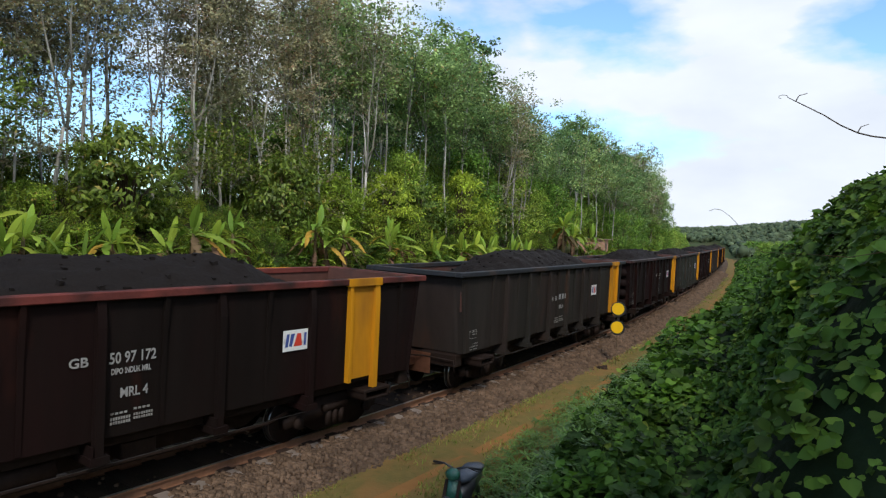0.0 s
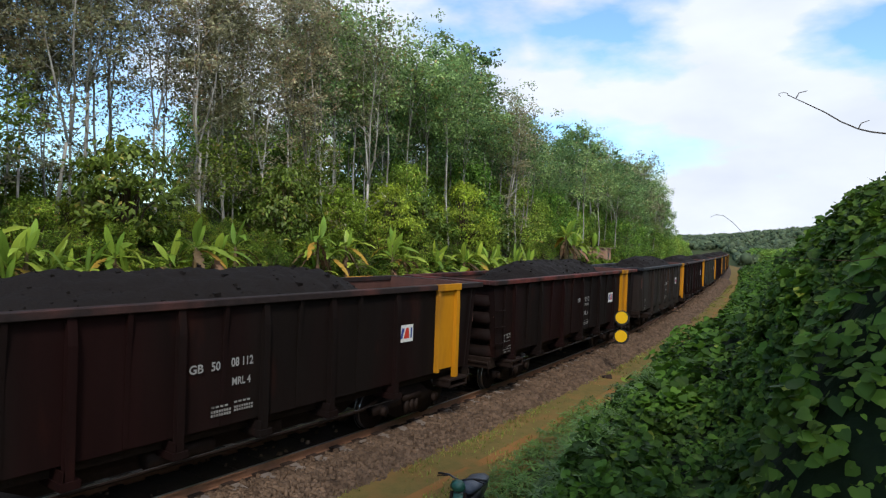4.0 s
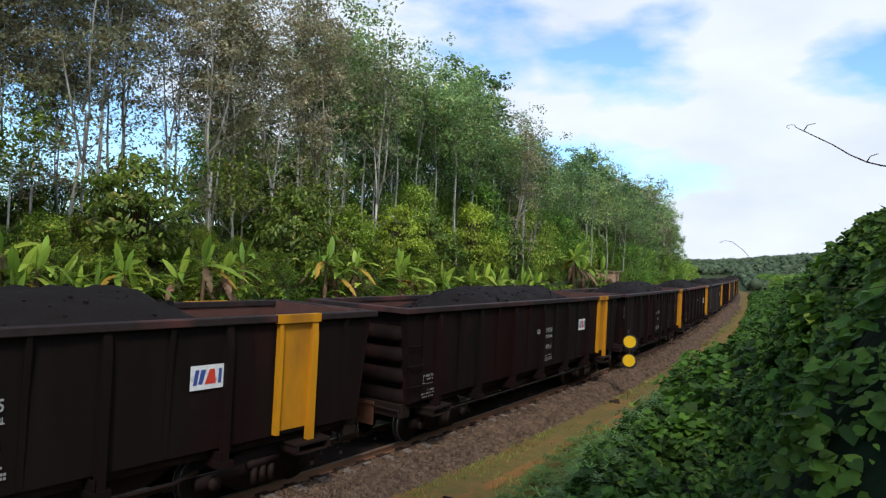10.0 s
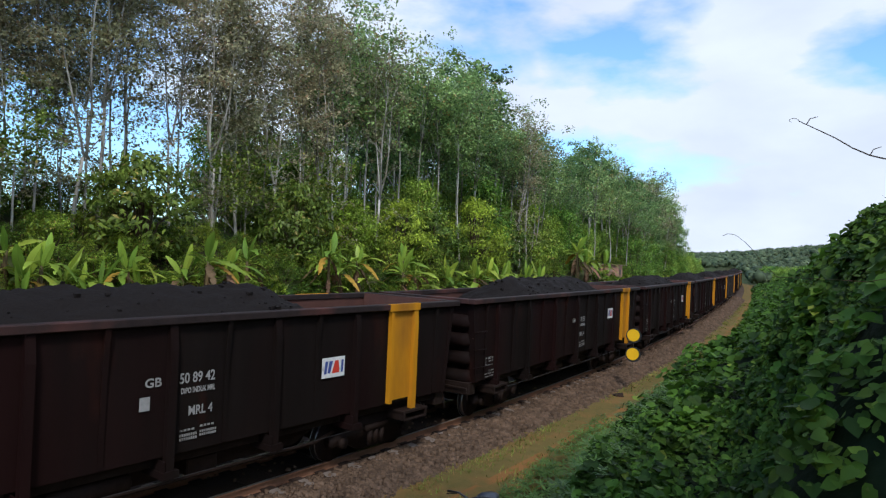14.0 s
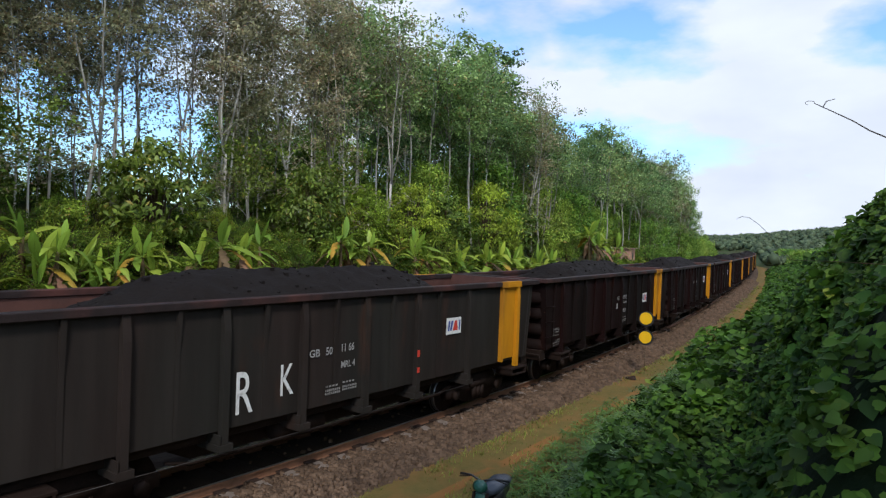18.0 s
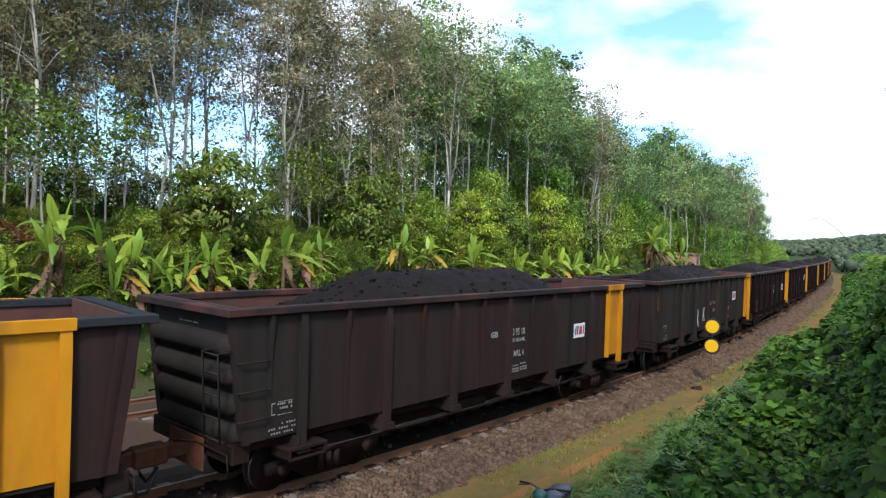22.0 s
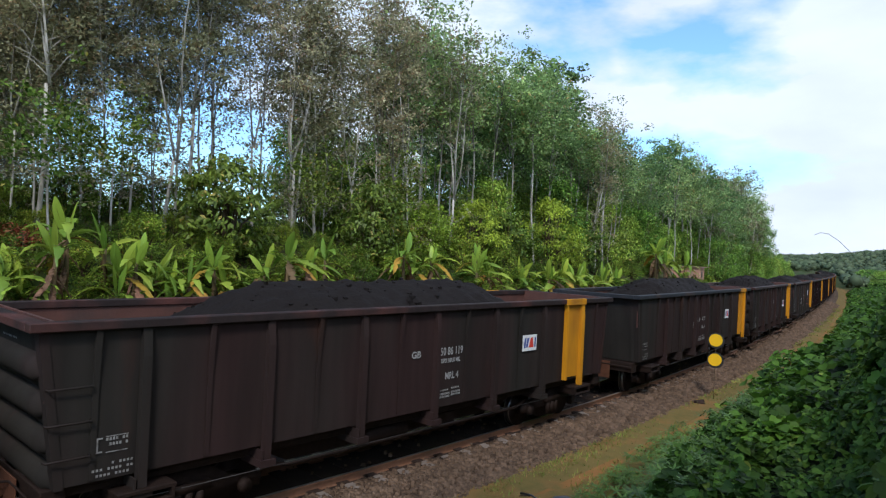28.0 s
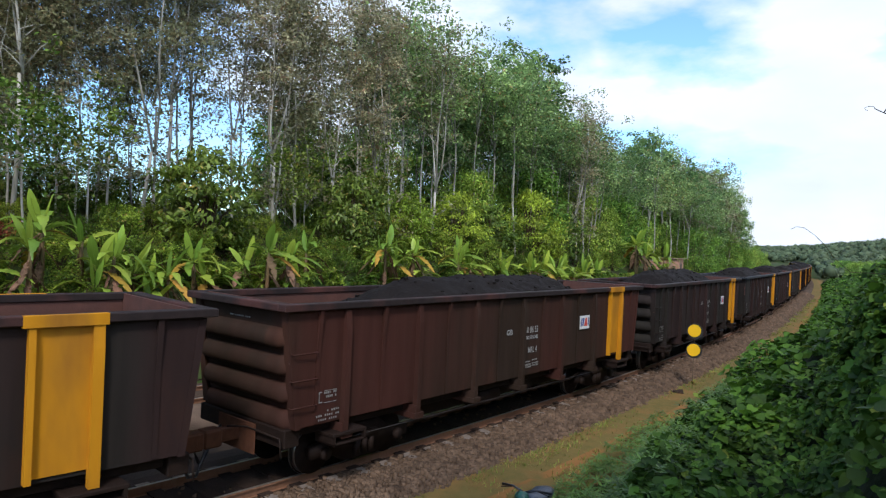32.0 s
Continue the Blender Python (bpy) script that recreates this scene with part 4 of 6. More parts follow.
def brake_hose(sign):
    bm = bmesh.new()
    x = sign * 6.36
    pts = [(x, -0.42 * sign, 0.78), (x + sign * 0.15, -0.43 * sign, 0.62), (x + sign * 0.3, -0.35 * sign, 0.36), (x + sign * 0.48, -0.22 * sign, 0.3), (x + sign * 0.6, -0.12 * sign, 0.45), (x + sign * 0.66, -0.1 * sign, 0.6)]
    tube(bm, pts, 0.025, 8)
    return bm


def foot_step(x, sign):
    bm = bmesh.new()
    a, b = sorted((sign * 0.95, sign * 1.4))
    box(bm, (x - 0.36, a, 0.8), (x + 0.36, b, 0.85), 0.006)
    box(bm, (x - 0.34, a, 0.66), (x + 0.34, b - 0.03 if sign > 0 else b, 0.69), 0.006)
    for dx in (-0.34, 0.3):
        box(bm, (x + dx, a, 0.66), (x + dx + 0.04, b, 0.8))
    return bm


def rung(x, sign, z):
    bm = bmesh.new()
    y = sign * (SIDE_Y + 0.07)
    tube(bm, [(x - 0.24, sign * (SIDE_Y + 0.005), z), (x - 0.23, y, z), (x + 0.23, y, z), (x + 0.24, sign * (SIDE_Y + 0.005), z)], 0.013, 6)
    return bm


def yellow_panel(sign, dx):
    bm = bmesh.new()
    y0, y1 = sign * (SIDE_Y + 0.016), sign * (SIDE_Y + 0.024)
    box(bm, (4.44 + dx, min(y0, y1), Z_LOW + 0.06), (5.06 + dx, max(y0, y1), Z_TOP - 0.12))
    return bm


def yellow_post(x, sign):
    bm = bmesh.new()
    w, lo, y0 = (0.062, 0.86, SIDE_Y + 0.002) if x > 4.95 else (0.036, 1.04, SIDE_Y + 0.002)
    prism(bm, [(sign * y, z) for y, z in ((y0, lo), (y0 + 0.1, lo), (y0 + 0.1, Z_TOP - 0.4), (y0 + 0.08, Z_TOP - 0.13), (y0, Z_TOP - 0.13))], x - w, x + w)
    bmesh.ops.recalc_face_normals(bm, faces=bm.faces)
    return bm


def yellow_cap(sign, dx):
    y0, y1 = sorted((sign * (SIDE_Y + 0.104), sign * (SIDE_Y + 0.03)))
    return box_mesh((4.3 + dx, y0, Z_TOP - 0.134), (5.18 + dx, y1, Z_TOP + 0.004), 0.004)


def lettering(body, size, x, z, squeeze=1.0):
    """White stencilled writing on the side that faces the camera."""
    key = "lettering:%s:%.3f:%.2f" % (body, size, squeeze)
    if key not in SHARED:
        cu = bpy.data.curves.new("lettering", "FONT")
        cu.body, cu.size, cu.resolution_u, cu.offset = body, size, 3, 0.004
        ob = new("lettering", cu)
        me = bpy.data.meshes.new_from_object(ob.evaluated_get(bpy.context.evaluated_depsgraph_get()))
        bpy.data.objects.remove(ob)
        for v in me.vertices:
            v.co = (v.co.x * squeeze, 0, v.co.y)
        me.materials.clear()
        SHARED[key] = me
    return SHARED[key], (x, -(SIDE_Y + 0.018), z)


def letters_of(me):
    """One mesh for each letter of a line of writing."""
    co = np.array([v.co[:] for v in me.vertices])
    spans = sorted((min(co[i][0] for i in p.vertices), max(co[i][0] for i in p.vertices), k) for k, p in enumerate(me.polygons))
    runs, end = [], -1e9
    for lo, hi, k in spans:
        if lo > end + 1e-4:
            runs.append([])
        runs[-1].append(k)
        end = max(end, hi)
    out = []
    for run in runs:
        used = sorted({i for k in run for i in me.polygons[k].vertices})
        at = {i: n for n, i in enumerate(used)}
        out.append(from_arrays("letter", [tuple(co[i]) for i in used], [tuple(at[i] for i in me.polygons[k].vertices) for k in run]))
    return out


def flat_bars(cells):
    """Small flat rectangles (x, z, width, height) of unreadable writing."""
    bm = bmesh.new()
    for x, z, w, h in cells:
        bm.faces.new([bm.verts.new(q) for q in ((x, 0, z), (x + w, 0, z), (x + w, 0, z + h), (x, 0, z + h))])
    return bm


def poly_flat(polys):
    bm = bmesh.new()
    for q in polys:
        bm.faces.new([bm.verts.new((x, 0, z)) for x, z in q])
    return bm


def build_wagon(index, tone, number="", graffiti=False, red_rim=False, ribs=True, ladder=False, split=False):
    paint = M[tone]
    dx = 0.45 if split else 0.0
    names = {"paint_dark": "blackish brown", "paint_brown": "maroon brown", "paint_grey": "grey", "paint_green": "greenish grey", "paint_mixed": "brown and grey"}
    w = new("coal_wagon")
    extra = ", white painted letters" if graffiti else ""
    tagged(w, "open coal wagon, dusty %s paint, yellow panel%s" % (names[tone], extra), "freight wagon", "wagons of the coal train")
    for sign in (-1, 1):
        wagon_part("side_sheet:%d" % sign, lambda: side_sheet(sign), paint, w)
        wagon_part("end_sheet:%d" % sign, lambda: end_sheet(sign), paint, w)
        wagon_part("side_lining:%d" % sign, lambda: lining(sign), M["inside"], w, "rusty red inside plate")
        wagon_part("end_lining:%d" % sign, lambda: end_lining(sign), M["inside"], w)
        for x in SPLIT_POSTS if split else MAIN_POSTS:
            wagon_part("side_post:%.2f:%d" % (x, sign), lambda: post_shape(x, sign, True), paint, w)
        for x in SPLIT_THIN if split else THIN_POSTS:
            wagon_part("thin_post:%.2f:%d" % (x, sign), lambda: post_shape(x, sign, False), paint, w)
        for x in (4.4 + dx, 5.08 + dx):
            wagon_part("yellow_post:%.2f:%d" % (x, sign), lambda: yellow_post(x, sign), M["yellow"], w, "yellow side post")
        wagon_part("yellow_panel:%d:%.1f" % (sign, dx), lambda: yellow_panel(sign, dx), M["yellow"], w, "grimy yellow panel")
        wagon_part("yellow_cap:%d:%.1f" % (sign, dx), lambda: yellow_cap(sign, dx), M["yellow"], w)
        for x in (-5.2, 5.1 + dx):
            wagon_part("foot_step:%.1f:%d" % (x, sign), lambda: foot_step(x, sign), M["iron"], w)
        for z in () if split else (1.35, 1.75, 2.15):
            wagon_part("rung:%.2f:%d" % (z, sign), lambda: rung(-6.08, sign, z), paint, w)
        for z in (1.12, 1.54, 1.96, 2.38) if ribs else ():
            wagon_part("end_rib:%.2f:%d" % (z, sign), lambda: end_rib(sign, z), paint, w)
        if ladder:
            wagon_part("end_ladder:%d" % sign, lambda: end_ladder(sign), paint, w)
        for sy in (-1, 1):
            if split:
                wagon_part("rounded_corner:%d:%d" % (sign, sy), lambda: round_corner(sign, sy), paint, w)
            else:
                wagon_part("corner_post:%d:%d" % (sign, sy), lambda: corner_post(sign, sy), paint, w)
        wagon_part("coupler:%d" % sign, lambda: coupler(sign), M["rust"], w)
        wagon_part("brake_hose:%d" % sign, lambda: brake_hose(sign), M["plastic"], w)
    wagon_part("rim", rim_ring, M["redrim"] if red_rim else M["steelrim"] if index in (-7, 1) else M["rim"], w, "chipped red top rim" if red_rim else "scuffed steel top rim")
    wagon_part("floor_plate", lambda: box_mesh((-HALF + 0.25, -1.2, 1.03), (HALF - 0.25, 1.2, 1.06)), M["iron"], w)
    underframe(w)
    wheels = []
    for x in (-4.45, 4.45):
        bogie = wagon_part("bogie", bogie_frame, M["iron"], w, "rusty cast bogie")
        bogie.location = (x, 0, 0)
        for dx in (-0.85, 0.85):
            ax = wagon_part("wheelset", wheelset, M["iron"], bogie)
            ax.location = (dx, 0, 0.387)
            if len(ax.data.materials) < 2:
                ax.data.materials.append(M["tread"])
            wheels.append(ax)
    y = -(SIDE_Y + 0.018)
    # white sign with a blue and red emblem
    sign_ob = wagon_part("emblem_sign", lambda: box_mesh((2.72, y - 0.006, 1.78), (3.24, y, 2.12)), M["white"], w, "white sign with a blue and red emblem")
    blue = [[(2.76, 1.85), (2.82, 1.85), (2.85, 2.06), (2.79, 2.06)], [(2.84, 1.86), (2.9, 1.85), (2.96, 2.06), (2.88, 2.06)]]
    red = [[(2.94, 1.85), (3.01, 2.06), (3.09, 2.06), (3.12, 1.85)]]
    tail = [[(3.15, 1.85), (3.2, 1.85), (3.21, 2.06), (3.16, 2.06)]]
    for key, polys, mat in (("emblem_shape:a", blue, M["blue"]), ("emblem_shape:b", red, M["red"]), ("emblem_shape:c", tail, M["blue"])):
        ob = wagon_part(key, lambda: poly_flat(polys), mat, sign_ob)
        ob.location.y = y - 0.009
    sign_ob.location = (EMBLEM_X.get(index, 0.0), 0, EMBLEM_Z.get(index, 0.03))
    if split:
        lines = [("GB", 0.17, -1.0, 1.86, 1.05), ("50", 0.18, -0.64, 1.86, 0.86), (number, 0.18, -0.3, 1.88, 0.8), ("MRL 4", 0.16, -0.28, 1.6, 0.8)]
    else:
        lines = [("GB", 0.165, -0.36 if index > -8 else -0.62, 1.98, 1.1), ("MRL 4", 0.18, 0.28, 1.52, 0.8), ("DIPO INDUK MRL", 0.105, 0.16, 1.83, 0.64)]
        if number:
            lines.append((number, 0.2, 0.13, 1.97, 0.78))
    for text, size, x, z, sq in lines:
        if text:
            x += TEXT_X.get(index, 0.0) * (4 if text == "GB" else 1)
            me, q = lettering(text, size, x, z, sq)
            if size < 0.15:
                mesh_part("lettering", me, M["stencil"], w, "", "stuff").location = q
                continue
            for one in letters_of(me):
                mesh_part("letter", one, M["stencil"], w).location = q
    if not number:
        wagon_part("number_bars", lambda: flat_bars([(0.12 + 0.095 * k, 2.0, 0.065, 0.15) for k in (0, 1, 2.6, 3.6, 5.2, 6.2)]), M["stencil"], w, "", "stuff").location = (-0.44 if split else 0, y, -0.12 if split else -0.03)
    shift = -0.8 if split else 0.03
    cells = [(0.16 + 0.07 * k, 1.38, 0.05, 0.03) for k in range(4)] + [(0.52 + 0.07 * k, 1.4, 0.05, 0.03) for k in range(4)]
    cells += [(0.16 + 0.04 * k, 1.25 + 0.055 * j, 0.03, 0.04) for k in range(8) for j in range(2)] + [(0.52 + 0.04 * k, 1.27 + 0.05 * j, 0.03, 0.035) for k in range(8) for j in range(2)]
    wagon_part("date_table", lambda: flat_bars(cells), M["faded"], w, "small faded white stencilled table", "stuff").matrix_basis = Matrix.Translation((shift, y, -0.03)) @ Matrix.Diagonal((1.1 if split else 0.85, 1, 0.97, 1))
    cells = [(-5.5, 1.62, 0.025, 0.2), (-5.48, 1.62, 0.07, 0.02), (-5.48, 1.8, 0.07, 0.02), (-5.36, 1.82, 0.34, 0.012), (-5.36, 1.61, 0.34, 0.012)]
    cells += [(-5.36 + 0.05 * k, 1.7 + 0.07 * j, 0.035, 0.04) for k in range(7) for j in range(2) if (k + j) % 5]
    cells += [(-5.55 + 0.058 * k, 1.3 + 0.075 * j, 0.036, 0.035) for k in range(11) for j in range(3) if (k * 3 + j) % 5 and not (k < 5 and j == 2)]
    wagon_part("weight_table", lambda: flat_bars(cells), M["faded"], w, "small faded white stencilled weights", "stuff").matrix_basis = Matrix.Translation((-1.78 if split else -1.64, y, -0.08)) @ Matrix.Diagonal((0.75, 1, 0.88, 1))
    if ribs:
        cells = [(0.05 * k, 0.0, 0.034, 0.05) for k in (0, 1, 2.6, 3.6, 4.6, 5.6, 6.6, 8.2, 9.2, 10.2)]
        mark = wagon_part("end_marking", lambda: flat_bars(cells), M["faded"], w, "faint white marking on the end plate", "stuff")
        mark.matrix_basis = Matrix.Translation((-HALF + 0.03, 0.32, Z_TOP - 0.31)) @ Matrix.Rotation(-math.pi / 2, 4, "Z")
    if index == -7:
        bm = bmesh.new()
        prism(bm, [(y - 0.004, z) for z in (1.68, 1.88)] + [(y, z) for z in (1.88, 1.68)], -1.27, -1.25)
        part("paint_drip", bm, M["faded"], w, "white paint drip")
    if graffiti:
        for text, x in (("R", -2.42), ("K", -1.6)):
            me, q = lettering(text, 0.9 if text == "R" else 0.7, x, 1.2 if text == "R" else 1.34, 0.62)
            mesh_part("painted_letter", me, M["white"], w).location = q
    if graffiti:
        for x, z, h in ((1.69, 1.55, 0.13), (1.7, 1.24, 0.1)):
            bm = bmesh.new()
            box(bm, (x, -(SIDE_Y + 0.108), z), (x + 0.07, -(SIDE_Y + 0.102), z + h))
            part("paint_smear", bm, M["red"], w, "red paint smear")
    if index == -4:
        bm = bmesh.new()
        box(bm, (-0.42, y - 0.004, 1.68), (-0.28, y, 1.86))
        part("card", bm, M["stencil"], w, "pale card")
    heap, lumps = coal_heap(index + 40)
    load = tagged(part("coal_load", heap, M["coal"]), "heaped black coal filling an open wagon", "coal", "loads of the coal train")
    part("coal_lump", lumps, M["coal"], load, "", "stuff")
    return w, load, wheels


EMBLEM_X = {0: 0.2, -1: 0.8, -3: 0.2}        # where the sign sits on each wagon
TEXT_X = {-6: -0.06}
EMBLEM_Z = {1: 0.03, 0: -0.01, -1: 0.02, -2: 0.1, -3: 0.12, -4: -0.07, -5: 0.09, -6: -0.1, -7: 0.01, -8: 0.05, -9: 0.09}
NUMBERS = {0: "50 97 172", -1: "08 112", -2: "50 90 04", -3: "50 93 35", -4: "50 89 42", -5: "11 66", -6: "50 95 10", -7: "08 177", -8: "50 86 119", -9: "50 86 55"}
TRAIN = []
for n in range(7, -12, -1):
    tone = "paint_mixed" if n in (-6, -7, -8, -10, -11) else "paint_green" if n == 3 else "paint_grey" if n in (1, -5, -6, 3, 5) else "paint_dark" if n > -5 or n == -7 else "paint_brown"
    TRAIN.append((n, *build_wagon(n, tone, NUMBERS.get(n, ""), n == -5, n == 0, n not in (1, -1, -5, -7), n == -6, n in (1, -1, -5, -7))))


def run_of(t):
    """How far the train has come at t seconds."""
    k = (t - 16) / 16
    return 75.338 + 66.936 * k + 1.368 * (2 * k * k - 1) + 0.055 * (4 * k ** 3 - 3 * k) + -0.130 * (8 * k ** 4 - 8 * k * k + 1)


SLACK = {1: -0.11, 0: -0.57, -1: -0.25, -2: -0.17, -3: -0.1, -4: 0.23, -5: 0.71, -6: 0.42, -7: 0.45, -8: -0.3, -9: -0.6, -10: -0.7, -11: -0.8}      # play in the couplings


def wagon_pose(n, t):
    s = run_of(t) + LENGTH * n + SLACK.get(n, 0.0) - 5.16
    a, b = along(s - 4.45, 0.0), along(s + 4.45, 0.0)
    d, mid = b - a, (a + b) / 2
    return pose(mid[0], mid[1], 0, 0, 0, math.degrees(math.atan2(d[1], d[0])))


SWAY = [0.0, -0.25, 0.55, 0.35, 0.65, 1.1, 1.1, 1.0, 0.8, 0.7, 0.6, 0.5, 1.25, 1.0, 0.55, 0.7, 0.4, 0.7, 0.5, 0.75, 0.25, 1.4, 0.6, -0.6, -0.5, -0.5, -0.1, -0.1, 0.1, 1.0, 0.7, 0.65]      # degrees up, every half second


def motions():
    for twig, reach in ((SWINGS[0], 1.0), (SWINGS[1], 0.4)):
        rows = []
        for i in range(65):
            up = SWAY[i if i < 32 else 63 - i if i < 64 else 0] * reach
            rows.append((i * 0.5, Matrix.Translation((-0.008 * min(i, 28) / 28, 0, up * 0.036))))
        walk(twig, rows)
    slow = [i * 0.5 for i in range(65)]
    quick = [i * 32 / 256 for i in range(257)]
    for n, wagon, load, wheels in TRAIN:
        rows = [(t, wagon_pose(n, t)) for t in slow]
        walk(wagon, rows)
        walk(load, rows)
        for ax in wheels:
            q = ax.location.copy()
            walk(ax, [(t, Matrix.Translation(q) @ Matrix.Rotation(run_of(t) / 0.387, 4, "Y")) for t in quick])


# ---- trees and plants ----
def rubber_tree(seed, tall=12.5, spread=2.2, low=0.55, leaves=1500, size=0.25, girth=0.11, mat="canopy", start=0.38, loose=0.31, limbs=True):
    """Slim pale trunk that forks high, crown of small leaves in loose clumps."""
    rng = np.random.default_rng(seed)
    bm = bmesh.new()
    lean = rng.normal(0, 0.035, 2)
    fork = tall * rng.uniform(start, start + 0.17)

    def spine(h):
        return Vector((lean[0] * h + 0.12 * math.sin(h * 0.7 + seed), lean[1] * h + 0.12 * math.cos(h * 0.6 + seed * 2), h))
    hs = np.linspace(-0.4, tall * 0.86, 9)
    tube(bm, [spine(h) for h in hs], [girth * (1 - 0.75 * max(h, 0) / tall) + 0.01 for h in hs], 7)
    tips = [spine(tall * 0.9)]
    for k in range(rng.integers(7, 11)):
        h = fork + (tall * 0.85 - fork) * rng.random()
        a, reach, rise = rng.uniform(0, math.tau), spread * rng.uniform(0.4, 0.95), rng.uniform(1.4, 3.4)
        p0 = spine(h)
        d = Vector((math.cos(a), math.sin(a), 0))
        p1 = p0 + d * reach * 0.45 + Vector((0, 0, rise * 0.6))
        p2 = p0 + d * reach + Vector((0, 0, min(rise, tall - h)))
        if limbs:
            tube(bm, [p0, p1, p2], [girth * 0.62, girth * 0.42, 0.01], 5)
        tips += [p1 + (p2 - p1) * 0.4, p2]
    trunk = bpy.data.meshes.new("trunk")
    bm.to_mesh(trunk)
    bm.free()
    trunk.materials.append(M["bark"])
    clumps = []
    for q in tips:
        for _ in range(4):
            c = np.array(q) + rng.normal(0, 1, 3) * (0.75, 0.75, 0.7)
            clumps.append(c)
    clumps = np.array([c for c in clumps if c[2] > tall * low * 0.8])
    pick = rng.integers(0, len(clumps), leaves)
    cen = clumps[pick] + rng.normal(0, 1, (leaves, 3)) * (loose, loose, loose * 0.65)
    crown = quads_mesh("crown", leaf_faces(rng, cen, size, None, 0.6, 0.55))
    crown.materials.append(M[mat])
    return trunk, crown


def wispy_tree(seed, tall, girth, leaves, size, bare=0.45):
    """Thin pale trunk that splits into rising leaders, fine bare branches, feathery leaves in flat sprays."""
    rng = np.random.default_rng(seed)
    bm = bmesh.new()
    lean = rng.normal(0, 0.03, 2)
    fork = tall * rng.uniform(0.24, 0.42)

    def spine(h):
        return Vector((lean[0] * h + 0.1 * math.sin(h * 0.7 + seed), lean[1] * h + 0.1 * math.cos(h * 0.6 + seed * 2), h))
    hs = np.linspace(-0.4, fork, 5)
    tube(bm, [spine(h) for h in hs], [girth * (1 - 0.35 * max(h, 0) / fork) for h in hs], 7)
    sprays = []
    turn = rng.uniform(0, math.tau)
    for k in range(rng.integers(2, 4)):
        a, top = turn + k * 2.3 + rng.uniform(-0.4, 0.4), tall * rng.uniform(0.8, 0.97)
        d, wide = Vector((math.cos(a), math.sin(a), 0)), rng.uniform(0.5, 1.4)
        p0 = spine(fork)
        line = [p0 + d * wide * q ** 0.7 + Vector((0.1 * math.sin(q * 7 + k), 0.1 * math.cos(q * 6), (top - fork) * q)) for q in np.linspace(0, 1, 6)]
        tube(bm, line, [girth * f for f in (0.62, 0.5, 0.4, 0.3, 0.2, 0.09)], 6)
        sprays += [line[5], line[5], line[4]]
        for j in range(13):
            q = rng.uniform(0.0, 0.95)
            i = min(4, int(q * 5))
            root = line[i].lerp(line[i + 1], q * 5 - i)
            b = rng.uniform(0, math.tau)
            reach, rise = rng.uniform(0.5, 1.5), rng.uniform(0.5, 1.7)
            mid = root + Vector((math.cos(b) * reach * 0.45, math.sin(b) * reach * 0.45, rise * 0.6))
            end = root + Vector((math.cos(b) * reach, math.sin(b) * reach, rise))
            tube(bm, [root, mid, end], [girth * 0.26, girth * 0.17, 0.005], 4)
            if end.z > tall * bare or rng.random() < 0.45:
                sprays += [end, mid.lerp(end, 0.5)]
    for j in range(5):
        root, b = spine(rng.uniform(0.12, 0.95) * fork), rng.uniform(0, math.tau)
        end = root + Vector((math.cos(b) * 0.7, math.sin(b) * 0.7, rng.uniform(0.4, 1.1)))
        tube(bm, [root, end], [girth * 0.2, 0.005], 4)
        sprays.append(end)
    trunk = bpy.data.meshes.new("trunk")
    bm.to_mesh(trunk)
    bm.free()
    trunk.materials.append(M["bark"])
    heart = np.repeat(np.array([tuple(p) for p in sprays]), 2, 0)
    heart += rng.normal(0, 1, heart.shape) * (0.5, 0.5, 0.42)
    cen = heart[rng.integers(0, len(heart), leaves)] + rng.normal(0, 1, (leaves, 3)) * (0.27, 0.27, 0.13)
    crown = quads_mesh("crown", leaf_faces(rng, cen, size, None, 0.5, 0.5))
    crown.materials.append(M["olive"])
    return trunk, crown


def shrub_mesh(seed, wide, tall, leaves, size, mat, clumps=26):
    rng = np.random.default_rng(seed)
    a, r, h = rng.uniform(0, math.tau, clumps), np.sqrt(rng.random(clumps)), rng.random(clumps)
    c = np.stack([np.cos(a) * r * wide / 2 * (1 - 0.5 * h ** 2), np.sin(a) * r * wide / 2 * (1 - 0.5 * h ** 2), tall * (0.12 + 0.8 * h)], 1)
    pick = rng.integers(0, clumps, leaves)
    d = rng.normal(0, 1, (leaves, 3))
    d /= np.linalg.norm(d, axis=1, keepdims=True)
    cen = c[pick] + d * (rng.random((leaves, 1)) ** 0.35) * np.array([wide, wide, tall]) * 0.135
    me = quads_mesh("crown", leaf_faces(rng, cen, size, d * 0.5, 0.8, 0.42))
    me.materials.append(M[mat])
    bm = bmesh.new()
    for q in c[::3]:
        tube(bm, [(q[0] * 0.05, q[1] * 0.05, -0.3), (q[0] * 0.4, q[1] * 0.4, q[2] * 0.5), tuple(q)], [0.045, 0.03, 0.008], 5)
    st = bpy.data.meshes.new("stem")
    bm.to_mesh(st)
    bm.free()
    st.materials.append(M["twig"])
    return st, me


def plant(name, parts, m, label, category, group, scale=(1, 1, 1)):
    """A plant: an empty at its foot with its parts."""
    base = tagged(new(name), label, category, group)
    base.matrix_basis = m @ Matrix.Diagonal((*scale, 1))
    for pn, me in parts:
        ob = new(pn, me)
        ob.parent = base
    return base


def hut_room(s, u):
    """Clear ground round the hut and in front of it."""
    return 55.5 < s < 73.5 and u > -12.6 and (s > 61 or u > -9.4)


